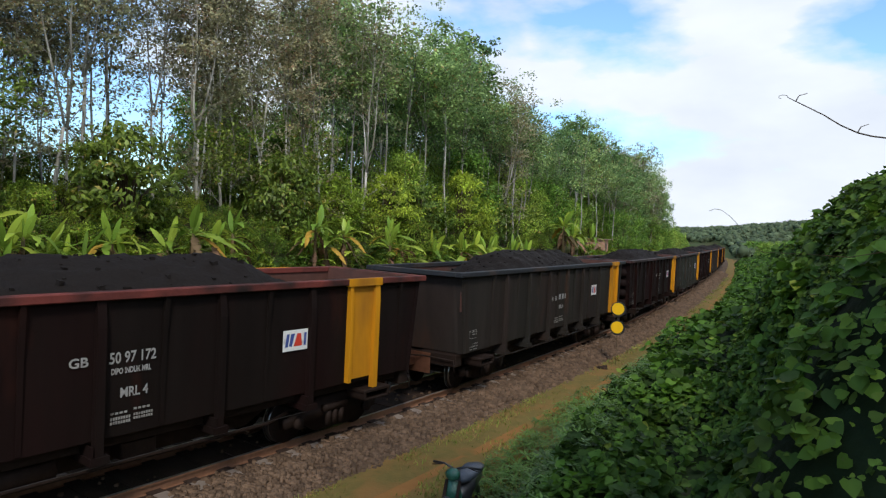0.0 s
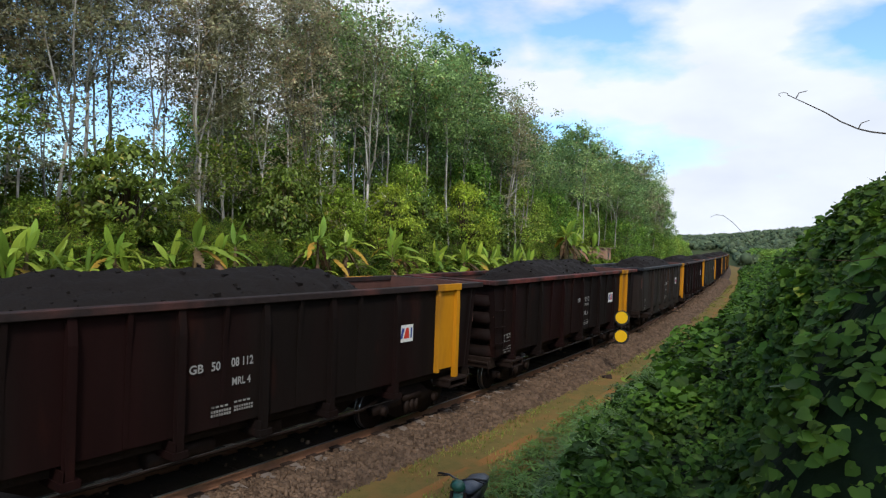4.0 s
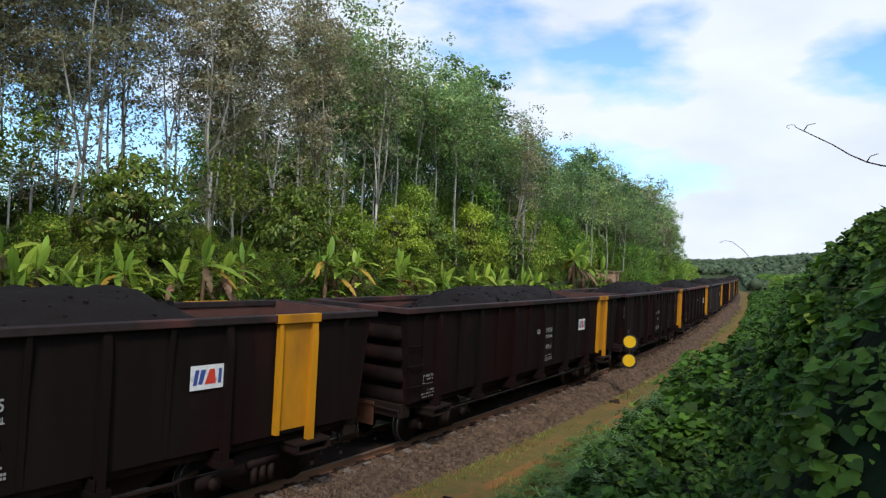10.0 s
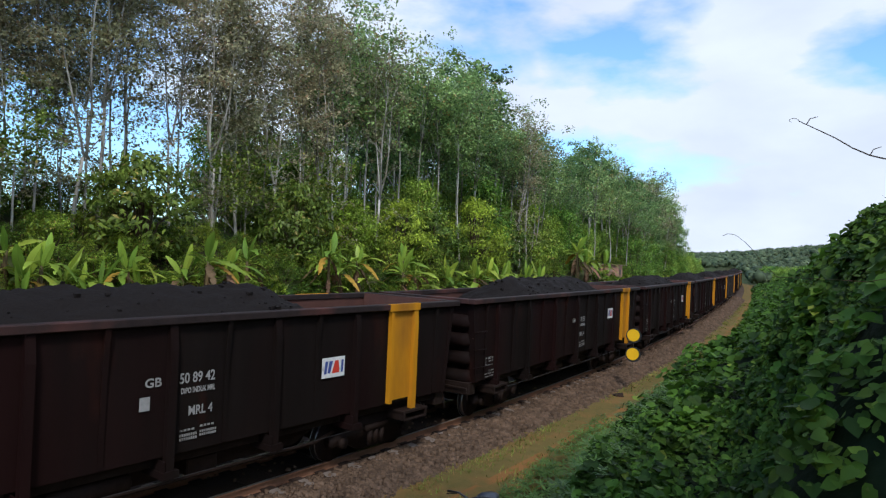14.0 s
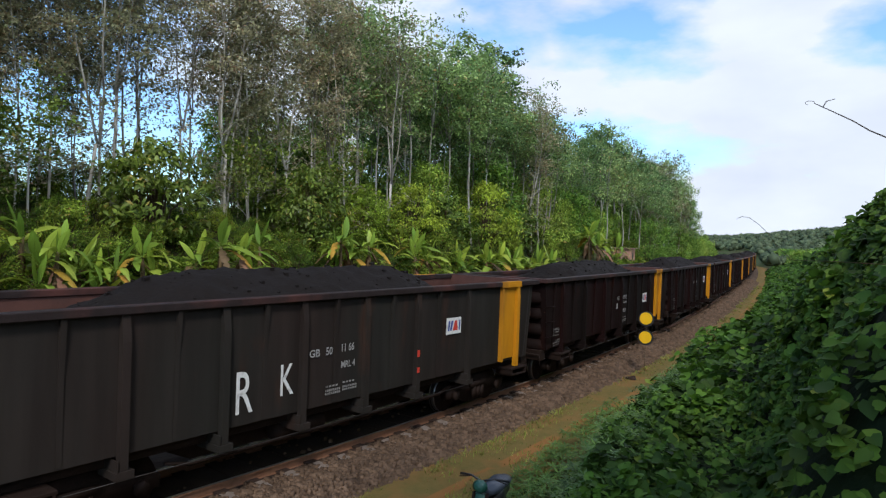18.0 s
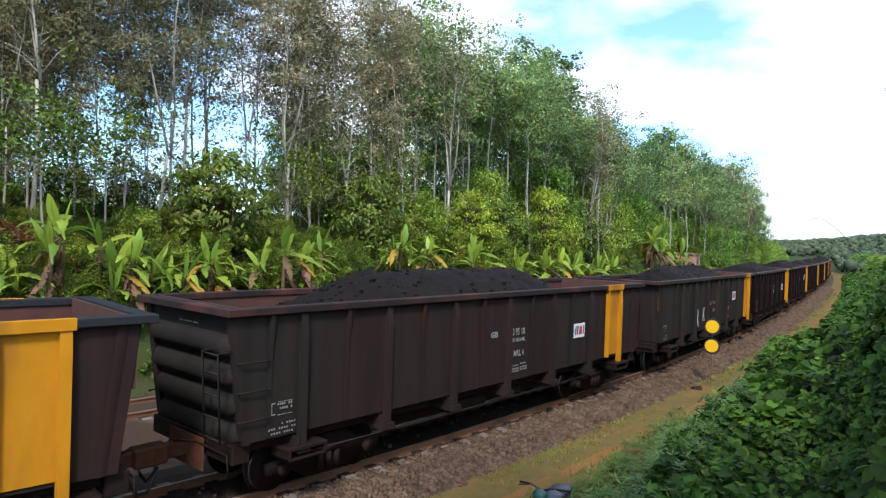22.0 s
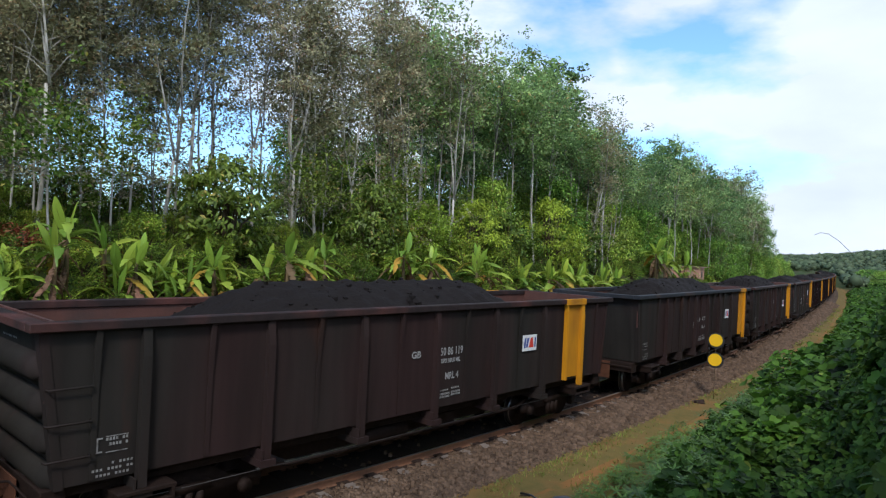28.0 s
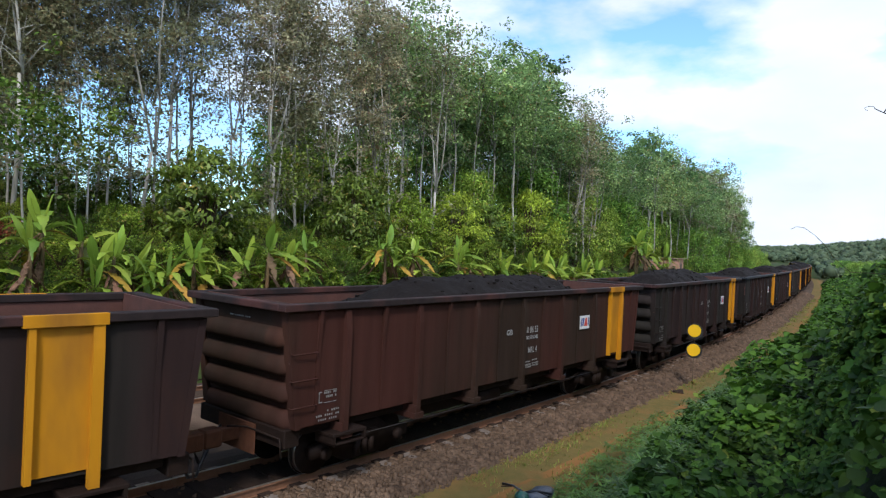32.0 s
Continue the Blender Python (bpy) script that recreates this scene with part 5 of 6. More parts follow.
def place_on_ground(s, u, turn=0.0, sink=0.15):
    x, y, _ = along(s, u)
    z = float(ground_z(np.array([s]), np.array([u]))[0]) - sink
    return pose(x, y, z, 0, 0, turn)


def build_forest():
    kinds = [rubber_tree(i, 11.6 + 0.6 * (i % 4), 2.6, 0.36, 2600, 0.25, 0.065, "canopy", 0.3, 0.34) for i in range(7)]
    thin = [wispy_tree(20 + i, 11.8 + 0.5 * i, 0.05 + 0.01 * (i % 3), 4000, 0.16, 0.25) for i in range(7)]
    dense = [wispy_tree(120 + i, 12.2 + 0.5 * i, 0.045 + 0.01 * (i % 3), 5800, 0.145, 0.2) for i in range(6)]
    slim = [rubber_tree(40 + i, 12.6 + 0.5 * i, 2.0, 0.5, 1600, 0.24, 0.055, "canopy", 0.36, 0.34) for i in range(4)]
    leafy = [rubber_tree(60 + i, 11.5 + 0.5 * i, 2.7, 0.06, 2600, 0.34, 0.09, "canopy", 0.1) for i in range(3)]
    dry = [rubber_tree(140 + i, 12.2 + 0.5 * i, 2.1, 0.45, 1500, 0.25, 0.055, "olive", 0.3, 0.34) for i in range(3)]
    rng = random.Random(3)
    # front row and the rows behind it up the hill
    spots = []
    for s in np.arange(-9, 24, 1.75):
        for u in (-15.2, -17.4, -20.0, -23.0, -26.5, -29.5):
            if u < -29 and s > 7 or u < -25 and s > 9 or u < -22 and s > 11 or u < -19 and s > 14:
                continue
            spots.append((s + rng.uniform(-0.8, 0.8), u + rng.uniform(-0.9, 0.9), 0))
    for s in np.arange(-30, -9, 2.2):
        for u in (-17.5, -21.0, -25.0):
            spots.append((s + rng.uniform(-0.9, 0.9), u + rng.uniform(-1, 1), 0))
    for s in np.arange(-15, 14, 1.7):
        for u in (-33.5, -37.0, -41.0):
            spots.append((s + rng.uniform(-0.8, 0.8), u + rng.uniform(-1, 1), 0))
    for s in np.arange(24, 126, 2.8):
        rows = (-15.5, -17.6, -20.0, -23.0, -27.0, -32.0) if s < 58 else (-11.0, -14.0, -17.5, -22.0)
        for k, u in enumerate(rows):
            if s < 50 and k == 5 or s < 42 and k == 4 or s < 36 and k == 3 or s < 30 and k == 2:
                continue
            spots.append((s + rng.uniform(-1.1, 1.1), u + rng.uniform(-1.2, 1.2), k))
    for s in np.arange(23, 56, 1.9):
        spots.append((s + rng.uniform(-0.8, 0.8), -13.6 + rng.uniform(-0.9, 0.9), 9))
    for s in np.arange(84, 130, 3.0):
        spots.append((s + rng.uniform(-0.8, 0.8), -10.0 + rng.uniform(-0.9, 0.9), 8))
    emergent = rubber_tree(99, 16.6, 3.0, 0.55, 1900, 0.42, 0.13)
    for s, u, g in ((45.5, -16.5, 0.97), (49, -17.5, 0.93), (71, -13.4, 0.86), (74.5, -14, 0.8), (80, -14, 0.82), (91, -13, 0.84), (104, -13, 0.84)):
        plant("tall_tree", (("trunk", emergent[0]), ("crown", emergent[1])), place_on_ground(s, u, s * 40), "tall tree with an open crown of large drooping leaves", "tree", "tall trees over the wood", (g, g, g))
    for s, u, k in spots:
        if hut_room(s, u):
            continue
        if s < 15:
            tr, cr = dense[rng.randrange(6)]
        elif s < 24:
            tr, cr = thin[rng.randrange(7)]
        elif k == 8:
            tr, cr = leafy[rng.randrange(3)]
        else:
            tr, cr = kinds[rng.randrange(7)] if k != 9 and rng.random() < 0.55 else slim[rng.randrange(4)]
        if 66 < s < 112 and rng.random() < 0.45:
            tr, cr = dry[rng.randrange(3)]
        g = rng.uniform(0.86, 1.08) * (1 - 0.1 * float(smoothstep(20, 34, s)) - 0.1 * float(smoothstep(44, 58, s)) + 0.2 * float(smoothstep(80, 110, s)))
        if k == 8:
            g *= 0.8
        label = "slender rubber tree with a pale trunk and high thin crown" if s < 24 else "rubber tree leafy down to its foot" if k == 8 else "rubber tree with a pale trunk and leafy crown"
        plant("rubber_tree", (("trunk", tr), ("crown", cr)), place_on_ground(s, u, rng.uniform(0, 360)), label, "tree", "rubber trees on the hill", (g, g, g * rng.uniform(0.95, 1.08)))
    # unseen tree added on the bank behind the camera to shade the near end of the thicket
    tr, cr = rubber_tree(501, 8.2, 2.6, 0.4, 5200, 0.26, 0.12, "canopy", 0.35, 0.42)
    s, u = line_of(np.array([3.4]), np.array([-2.4]))
    plant("added_shade_tree", (("trunk", tr), ("crown", cr)), place_on_ground(float(s[0]), float(u[0])), "unseen leafy tree added to shade the thicket", "tree", "")
    # pale forked trunks that stand out before the wood
    pale = [wispy_tree(80 + i, 12.4, 0.085, 2600, 0.18, 0.55) for i in range(3)]
    for i, (s, u) in enumerate(((10.9, -14.4), (11.9, -14.6), (17.0, -14.2), (20.8, -14.4), (6.2, -14.6), (27.2, -13.2), (46.8, -12.6), (48.2, -12.4), (23.4, -14.0))):
        plant("rubber_tree", (("trunk", pale[i % 3][0]), ("crown", pale[i % 3][1])), place_on_ground(s, u, i * 77), "rubber tree with a stout whitish forked trunk", "tree", "rubber trees on the hill", (1, 1, 0.97))


def big_leaf_bush(seed, wide, tall, leaves, size, mat):
    """Rounded bush whose large pointed leaves hang in layers."""
    rng = np.random.default_rng(seed)
    tiers = []
    for k in range(70):
        h = rng.random()
        a, r = rng.uniform(0, math.tau), wide / 2 * math.sqrt(max(0.04, 1 - (2 * h - 0.85) ** 2)) * rng.uniform(0.5, 1.0)
        tiers.append((math.cos(a) * r, math.sin(a) * r, tall * (0.1 + 0.85 * h)))
    tiers = np.array(tiers)
    pick = rng.integers(0, len(tiers), leaves)
    cen = tiers[pick] + rng.normal(0, 1, (leaves, 3)) * (0.34, 0.34, 0.14)
    out = cen * (1, 1, 0)
    out /= np.maximum(np.linalg.norm(out, axis=1, keepdims=True), 0.1)
    me = quads_mesh("crown", leaf_faces(rng, cen, size, out * 0.7, 1.3, 0.4))
    me.materials.append(M[mat])
    bm = bmesh.new()
    for q in tiers[::2]:
        tube(bm, [(q[0] * 0.04, q[1] * 0.04, -0.3), (q[0] * 0.35, q[1] * 0.35, q[2] * 0.6), tuple(q)], [0.06, 0.035, 0.01], 5)
    st = bpy.data.meshes.new("stem")
    bm.to_mesh(st)
    bm.free()
    st.materials.append(M["twig"])
    return st, me


def build_undergrowth():
    rng = random.Random(11)
    kinds = [shrub_mesh(40 + i, 3.0, 2.6, 2300, 0.15, "shrub", 34) for i in range(5)]
    for s in np.arange(-22, 120, 1.9):
        for u, z in ((-11.6, 0.7), (-13.8, 0.85), (-17.0, 0.95)):
            if s < 22:
                z *= 0.5 if u < -12 else 0.8
            st, cr = kinds[rng.randrange(5)]
            if hut_room(s, u):
                continue
            g = z * rng.uniform(0.7, 1.25)
            plant("shrub", (("stem", st), ("crown", cr)), place_on_ground(s + rng.uniform(-1, 1), u + rng.uniform(-0.9, 0.9), rng.uniform(0, 360)), "dense green shrub on the cutting slope", "shrub", "shrubs on the slope", (g, g, g * rng.uniform(0.8, 1.2)))
    # knee-high growth that closes the slope between them
    for s in np.arange(-14, 30, 1.0):
        for u in (-10.6, -12.4, -14.2):
            st, cr = kinds[rng.randrange(5)]
            g = rng.uniform(0.36, 0.58)
            plant("shrub", (("stem", st), ("crown", cr)), place_on_ground(s + rng.uniform(-0.5, 0.5), u + rng.uniform(-0.8, 0.8), rng.uniform(0, 360)), "low yellowish green shrub on the cutting slope", "shrub", "shrubs on the slope", (g, g, g * 0.9))
    for s in np.arange(-15, 15, 1.5):
        for u in (-18.4, -20.6):
            st, cr = kinds[rng.randrange(5)]
            g = rng.uniform(0.45, 0.8)
            plant("shrub", (("stem", st), ("crown", cr)), place_on_ground(s + rng.uniform(-0.6, 0.6), u + rng.uniform(-0.7, 0.7), rng.uniform(0, 360)), "shrub on the crest among thin trunks", "shrub", "shrubs on the slope", (g, g, g))
    low = [shrub_mesh(50 + i, 1.5, 1.0, 420, 0.2, "shrub", 14) for i in range(3)]
    for s in np.arange(-13, 136, 0.85):
        st, cr = low[rng.randrange(3)]
        g = rng.uniform(0.5, 0.95) * (1 + s / 90)
        plant("weed_clump", (("stem", st), ("crown", cr)), place_on_ground(s + rng.uniform(-0.4, 0.4), -8.9 + rng.uniform(-1.1, 0.9), rng.uniform(0, 360)), "low bright green weeds beside the far track", "weeds", "weeds beside the far track", (g, g, g))
    for s in np.arange(-12, 46, 1.2):
        for u in (-9.6, -10.5):
            st, cr = low[rng.randrange(3)]
            g = rng.uniform(0.5, 0.9)
            plant("weed_clump", (("stem", st), ("crown", cr)), place_on_ground(s + rng.uniform(-0.4, 0.4), u + rng.uniform(-0.4, 0.4), rng.uniform(0, 360)), "low green weeds under the banana plants", "weeds", "weeds under the banana plants", (g, g, g))
    st, cr = shrub_mesh(71, 1.8, 1.2, 800, 0.16, "redleaf")
    for s, u in ((5.4, -12.9), (4.4, -13.1)):
        plant("red_shrub", (("stem", st), ("crown", cr)), place_on_ground(s, u, 40), "low shrub with reddish brown leaves", "shrub", "", (1, 1, 0.8))
    # single bushes and saplings at the edge of the wood
    for i, (s, u, g, h, mat) in enumerate(((12.5, -12.9, 1.0, 1.0, "large"), (3.0, -13.2, 0.7, 0.95, "large"), (20.6, -12.8, 0.8, 0.95, "large"), (24.4, -12.9, 0.8, 0.85, "lime"), (29.5, -12.8, 0.95, 0.95, "lime"), (33.2, -12.9, 0.9, 0.8, "large"), (38.4, -12.6, 1.15, 1.2, "lime"), (43.5, -12.8, 1.0, 0.95, "large"))):
        st, cr = big_leaf_bush(300 + i, 3.9, 3.9, 3600, 0.27 if mat == "large" else 0.2, mat)
        plant("bush", (("stem", st), ("crown", cr)), place_on_ground(s, u, 50 * i), "rounded bush of large drooping leaves" if mat == "large" else "bright lime green bush at the wood's edge", "bush", "", (g, g, h))
    for i, (s, u, h) in enumerate(((6.4, -13.2, 3.3), (8.4, -13.6, 3.3), (1.4, -13.6, 3.6), (17.6, -13.4, 3.0), (22.6, -13.2, 3.6))):
        tr, cr = rubber_tree(400 + i, h, 0.95, 0.42, 1500, 0.16, 0.035, "large", 0.4, 0.24, False)
        plant("sapling", (("trunk", tr), ("crown", cr)), place_on_ground(s, u, 70 * i), "young tree with a thin stem and a small leafy crown", "tree", "saplings at the wood's edge")
    # taller understorey trees
    tall = [shrub_mesh(60 + i, 4.8, 4.8, 4600, 0.22, "bush", 46) for i in range(4)]
    spots = [(33, -14.5, 0.95, 1.0), (41.5, -14, 1.1, 1.25), (50, -13.5, 1.1, 1.2), (60, -13, 1.1, 1.2)]
    for s in np.arange(24, 84, 4.0):
        spots += [(s + rng.uniform(-1, 1), -16.0 + rng.uniform(-1, 1), 0.8, rng.uniform(0.65, 1.1)), (s + 2 + rng.uniform(-1, 1), -25.0 + rng.uniform(-1, 1), 1.1, rng.uniform(1.3, 1.9))]
    for s in np.arange(66, 136, 5.5):
        spots += [(s + rng.uniform(-1, 1), -10.4 + rng.uniform(-1, 1), 0.9, rng.uniform(0.9, 1.3))]
    for s in np.arange(57, 84, 2.6):
        spots += [(s, -14.0 + rng.uniform(-0.6, 0.6), 0.8, rng.uniform(0.7, 1.0))]
    for s in np.arange(112, 210, 5.0):
        spots += [(s + rng.uniform(-1, 1), -9.6 + rng.uniform(-1, 1), 0.9, rng.uniform(0.8, 1.3)), (s + rng.uniform(-1, 1), 9.0 + rng.uniform(-1, 1), 0.9, rng.uniform(0.6, 0.9))]
    for s in np.arange(-16, 16, 2.4):
        spots += [(s, -41 + rng.uniform(-1, 1), 1.2, rng.uniform(0.95, 1.2))]
    for s in np.arange(86, 128, 3.2):
        spots += [(s, -16.2 + rng.uniform(-0.8, 0.8), 1.1, rng.uniform(1.2, 1.6))]
    for s in np.arange(54, 90, 2.8):
        spots += [(s, -18.6 + rng.uniform(-0.8, 0.8), 1.1, rng.uniform(1.1, 1.5))]
    for s in np.arange(23, 32, 2.2):
        spots += [(s, -21 + rng.uniform(-1, 1), 1.0, rng.uniform(0.9, 1.2))]
    for s, u, g, h in spots:
        st, cr = tall[rng.randrange(4)]
        if hut_room(s, u):
            continue
        plant("understorey_tree", (("stem", st), ("crown", cr)), place_on_ground(s, u, rng.uniform(0, 360)), "bushy broad-leaved tree at the edge of the wood", "tree", "trees at the wood's edge", (g, g, h))


def banana_leaf(length, width, droop, rise, torn, seed=0):
    """One arching blade: two halves folded along a pale midrib, torn between the veins."""
    rng = random.Random(seed)
    bm = bmesh.new()
    n = 26
    mid, left, right = [], [], []
    sway = rng.uniform(-0.18, 0.18)
    for i in range(n + 1):
        k = i / n
        x = length * k * math.cos(rise) * (1 - 0.1 * k)
        z = length * (k * math.sin(rise) - droop * k * k)
        y = sway * length * k * k
        w = 0.014 if k < 0.17 else 0.012 + width * math.sin(math.pi * min(1, (k - 0.1) / 0.9) ** 0.85) ** 0.8
        mid.append(bm.verts.new((x, y, z)))
        for side, row in ((1, left), (-1, right)):
            cut = torn * rng.uniform(0.3, 1.0) if rng.random() < 0.24 else 0
            hang = w * (0.3 - torn * rng.uniform(0, 0.25) - 0.5 * k * droop)
            row.append(bm.verts.new((x + 0.05 * cut - 0.1 * w, y + side * w * (1 - min(cut, 0.85)), z + hang)))
    for i in range(n):
        bm.faces.new((mid[i], mid[i + 1], left[i + 1], left[i]))
        bm.faces.new((mid[i], right[i], right[i + 1], mid[i + 1]))
    tube(bm, [mid[i].co - Vector((0, 0, 0.006)) for i in range(0, n + 1, 4)], [0.016, 0.014, 0.011, 0.009, 0.007, 0.005, 0.003], 5)
    return bm


def build_bananas():
    leaves = []
    # length, half width, droop, rise, torn
    shapes = ((1.0, 0.1, 0.12, 1.2, 0.1), (1.35, 0.105, 0.65, 0.9, 0.5), (1.4, 0.1, 0.7, 0.7, 0.8), (0.9, 0.075, 0.03, 1.4, 0.0), (1.3, 0.1, 0.5, 0.45, 0.8), (1.4, 0.095, 0.9, 0.9, 0.9), (1.2, 0.1, 0.4, 0.25, 0.7))
    for i, shape in enumerate(shapes):
        me = bpy.data.meshes.new("leaf")
        bm = banana_leaf(*shape, i)
        bm.to_mesh(me)
        bm.free()
        me.materials.append(M["banana"])
        leaves.append(me)
    withered = []
    for i, shape in enumerate(((0.75, 0.07, 0.1, -1.3, 1.0), (0.6, 0.055, 0.15, -1.15, 1.0), (0.8, 0.08, 0.35, -0.6, 1.0), (0.9, 0.1, 0.75, 0.25, 0.9))):
        me = bpy.data.meshes.new("dead_leaf")
        bm = banana_leaf(*shape, 20 + i)
        bm.to_mesh(me)
        bm.free()
        me.materials.append(M["dead"])
        withered.append(me)
    yellowed = withered[3].copy()
    yellowed.materials.clear()
    yellowed.materials.append(M["yellowed"])
    bm = bmesh.new()
    tube(bm, [(0, 0, -0.2), (0.02, 0, 0.45), (0.0, 0.02, 1.0)], [0.065, 0.055, 0.035], 9)
    stem = bpy.data.meshes.new("stem")
    bm.to_mesh(stem)
    bm.free()
    stem.materials.append(M["stem"])
    rng = random.Random(21)
    # along the line, height of the topmost leaf above the rails
    spots = [(-7, 4.2), (-4, 4.4), (-1, 4.2), (1.2, 3.9), (2.6, 3.7), (4.2, 3.6), (5.75, 4.87), (6.75, 4.48), (7.5, 4.1), (8.35, 3.6), (9.2, 3.5), (10.45, 3.95), (13.0, 4.3), (13.9, 4.0), (15.35, 4.3), (19.25, 4.65), (20.3, 3.9), (21.4, 4.4), (25.3, 4.5), (26.4, 3.9), (30.4, 3.7), (33.5, 3.75), (35.2, 3.8), (37.0, 3.6), (39.2, 3.5), (41.8, 3.5), (44.5, 3.5), (55.0, 6.0), (56.2, 5.7), (57.4, 5.2), (59.0, 4.9), (65.5, 4.8)]
    # young plants beside the old ones
    spots += [(s + (0.45 if i % 2 else -0.5), top - 0.55 - 0.2 * (i % 3)) for i, (s, top) in enumerate(spots) if 0 < s < 40]
    for s, top in spots:
        u = -10.0 + rng.uniform(-0.4, 0.4)
        g = 1.28 + 0.7 * float(smoothstep(18, 52, s))
        foot = float(ground_z(np.array([s]), np.array([u]))[0]) - 0.15
        high = max(0.45, top - foot - 0.78 * g)
        base = tagged(new("banana_plant"), "banana plant with broad bright green leaves and dead ones hanging", "banana plant", "banana plants along the cutting")
        base.matrix_basis = place_on_ground(s, u, rng.uniform(0, 360))
        ob = new("stem", stem)
        ob.parent = base
        ob.matrix_basis = Matrix.Diagonal((g, g, high, 1))
        a = rng.uniform(0, 360)
        for k in range(rng.randint(7, 10)):
            ob = new("leaf", leaves[k % 2 * 3 if k < 2 else rng.choices(range(7), (1, 3, 5, 0, 5, 5, 4))[0]])
            ob.parent = base
            ob.matrix_basis = pose(0, 0, high * rng.uniform(0.9, 1.0), rng.uniform(-20, 20), rng.uniform(-12, 12), a + k * 137 + rng.uniform(-30, 30)) @ Matrix.Scale(g * rng.uniform(0.75, 1.1), 4)
        for k in range(rng.randint(4, 7)):
            ob = new("dead_leaf", withered[rng.randrange(4)])
            ob.parent = base
            ob.matrix_basis = pose(0, 0, high * rng.uniform(0.6, 0.95), 0, rng.uniform(-10, 12), rng.uniform(0, 360)) @ Matrix.Scale(g, 4)
            tagged(ob, "brown dead leaf hanging down")
        if rng.random() < 0.75:
            ob = new("yellow_leaf", yellowed)
            ob.parent = base
            ob.matrix_basis = pose(0, 0, high * 0.93, 0, 0, rng.uniform(0, 360)) @ Matrix.Scale(g * 1.1, 4)
            tagged(ob, "yellow-orange withering leaf")


# ---- vine thicket on the camera's side ----
def thicket_top(s, u):
    """Top of the vine-covered growth on the bank: a low lip over the verge, then a leafy wall."""
    v = u - hedge_edge(s) + 0.2 * wobble(s, u, 1.1, 3)
    z = -0.4 + 1.0 * smoothstep(-0.15, 0.75, v) + np.clip(v, 0, 6.2) * 0.36 * (1 - 0.75 * smoothstep(22, 55, s))
    z += 0.4 * smoothstep(14.5, 17, s) * (1 - smoothstep(20, 24, s)) * smoothstep(0.1, 0.8, v)
    wall = np.interp(v, [2.7, 3.1, 3.5, 3.9, 4.4, 4.8, 5.2, 5.8, 7.0], [1.45, 2.15, 3.35, 3.95, 4.4, 4.75, 5.15, 5.7, 6.2], left=-9)
    z += np.maximum(wall - z, 0) * smoothstep(3.9, 6.6, s) * (1 - 0.75 * smoothstep(24, 50, s))
    z -= 0.5 * np.exp(-((v - 2.6) / 0.4) ** 2) * smoothstep(3, 4.5, s) * smoothstep(11, 7, s)
    z += (0.22 * wobble(s, u, 1.6) + 0.12 * wobble(s, u, 0.55, 7)) * smoothstep(0, 0.8, v)
    return z


def thicket_face(s, u):
    """The way the leafy surface faces."""
    ds = (thicket_top(s + 0.12, u) - thicket_top(s - 0.12, u)) / 0.24
    du = (thicket_top(s, u + 0.12) - thicket_top(s, u - 0.12)) / 0.24
    h = np.interp(s, GRID, HEAD)
    n = np.stack([-du * np.cos(h) - ds * np.sin(h), du * np.sin(h) - ds * np.cos(h), np.ones(len(s))], 1)
    return n / np.linalg.norm(n, axis=1, keepdims=True)


def broad_leaves(rng, centres, size, out, name="leaves"):
    """Broad heart-shaped vine leaves, folded along the midrib, hanging and facing outwards."""
    q = leaf_faces(rng, centres, size, out, 0.5, 1.0, 0.55)
    base, ax, sd = q[:, 0], q[:, 2] - q[:, 0], (q[:, 1] - q[:, 3]) / 2
    up = np.cross(ax, sd)
    up *= (np.linalg.norm(ax, axis=1) / np.maximum(np.linalg.norm(up, axis=1), 1e-9))[:, None]
    wide, fold = rng.uniform(0.8, 1.1, (len(q), 1)), rng.uniform(0.02, 0.2, (len(q), 1))
    rows = [base + ax * 0.08]
    for side in (1, -1):
        for a, w in ((-0.02, 0.42), (0.22, 1.0), (0.52, 0.9), (0.8, 0.42)):
            rows.append(base + ax * a + sd * w * side * wide + up * (w * fold - 0.12 * a * a))
    rows.append(q[:, 2] - up * 0.14)
    co = np.stack(rows, 1).reshape(-1, 3)
    loop = np.array([(0, 1, 2, 3, 4, 9), (0, 9, 8, 7, 6, 5)])
    f = (loop[None] + np.arange(len(q))[:, None, None] * 10).reshape(-1, 6)
    me = bpy.data.meshes.new(name)
    me.vertices.add(len(co))
    me.vertices.foreach_set("co", co.astype(np.float32).ravel())
    me.loops.add(f.size)
    me.loops.foreach_set("vertex_index", f.astype(np.int32).ravel())
    me.polygons.add(len(f))
    me.polygons.foreach_set("loop_start", np.arange(0, f.size, 6, dtype=np.int32))
    me.update(calc_edges=True)
    return me


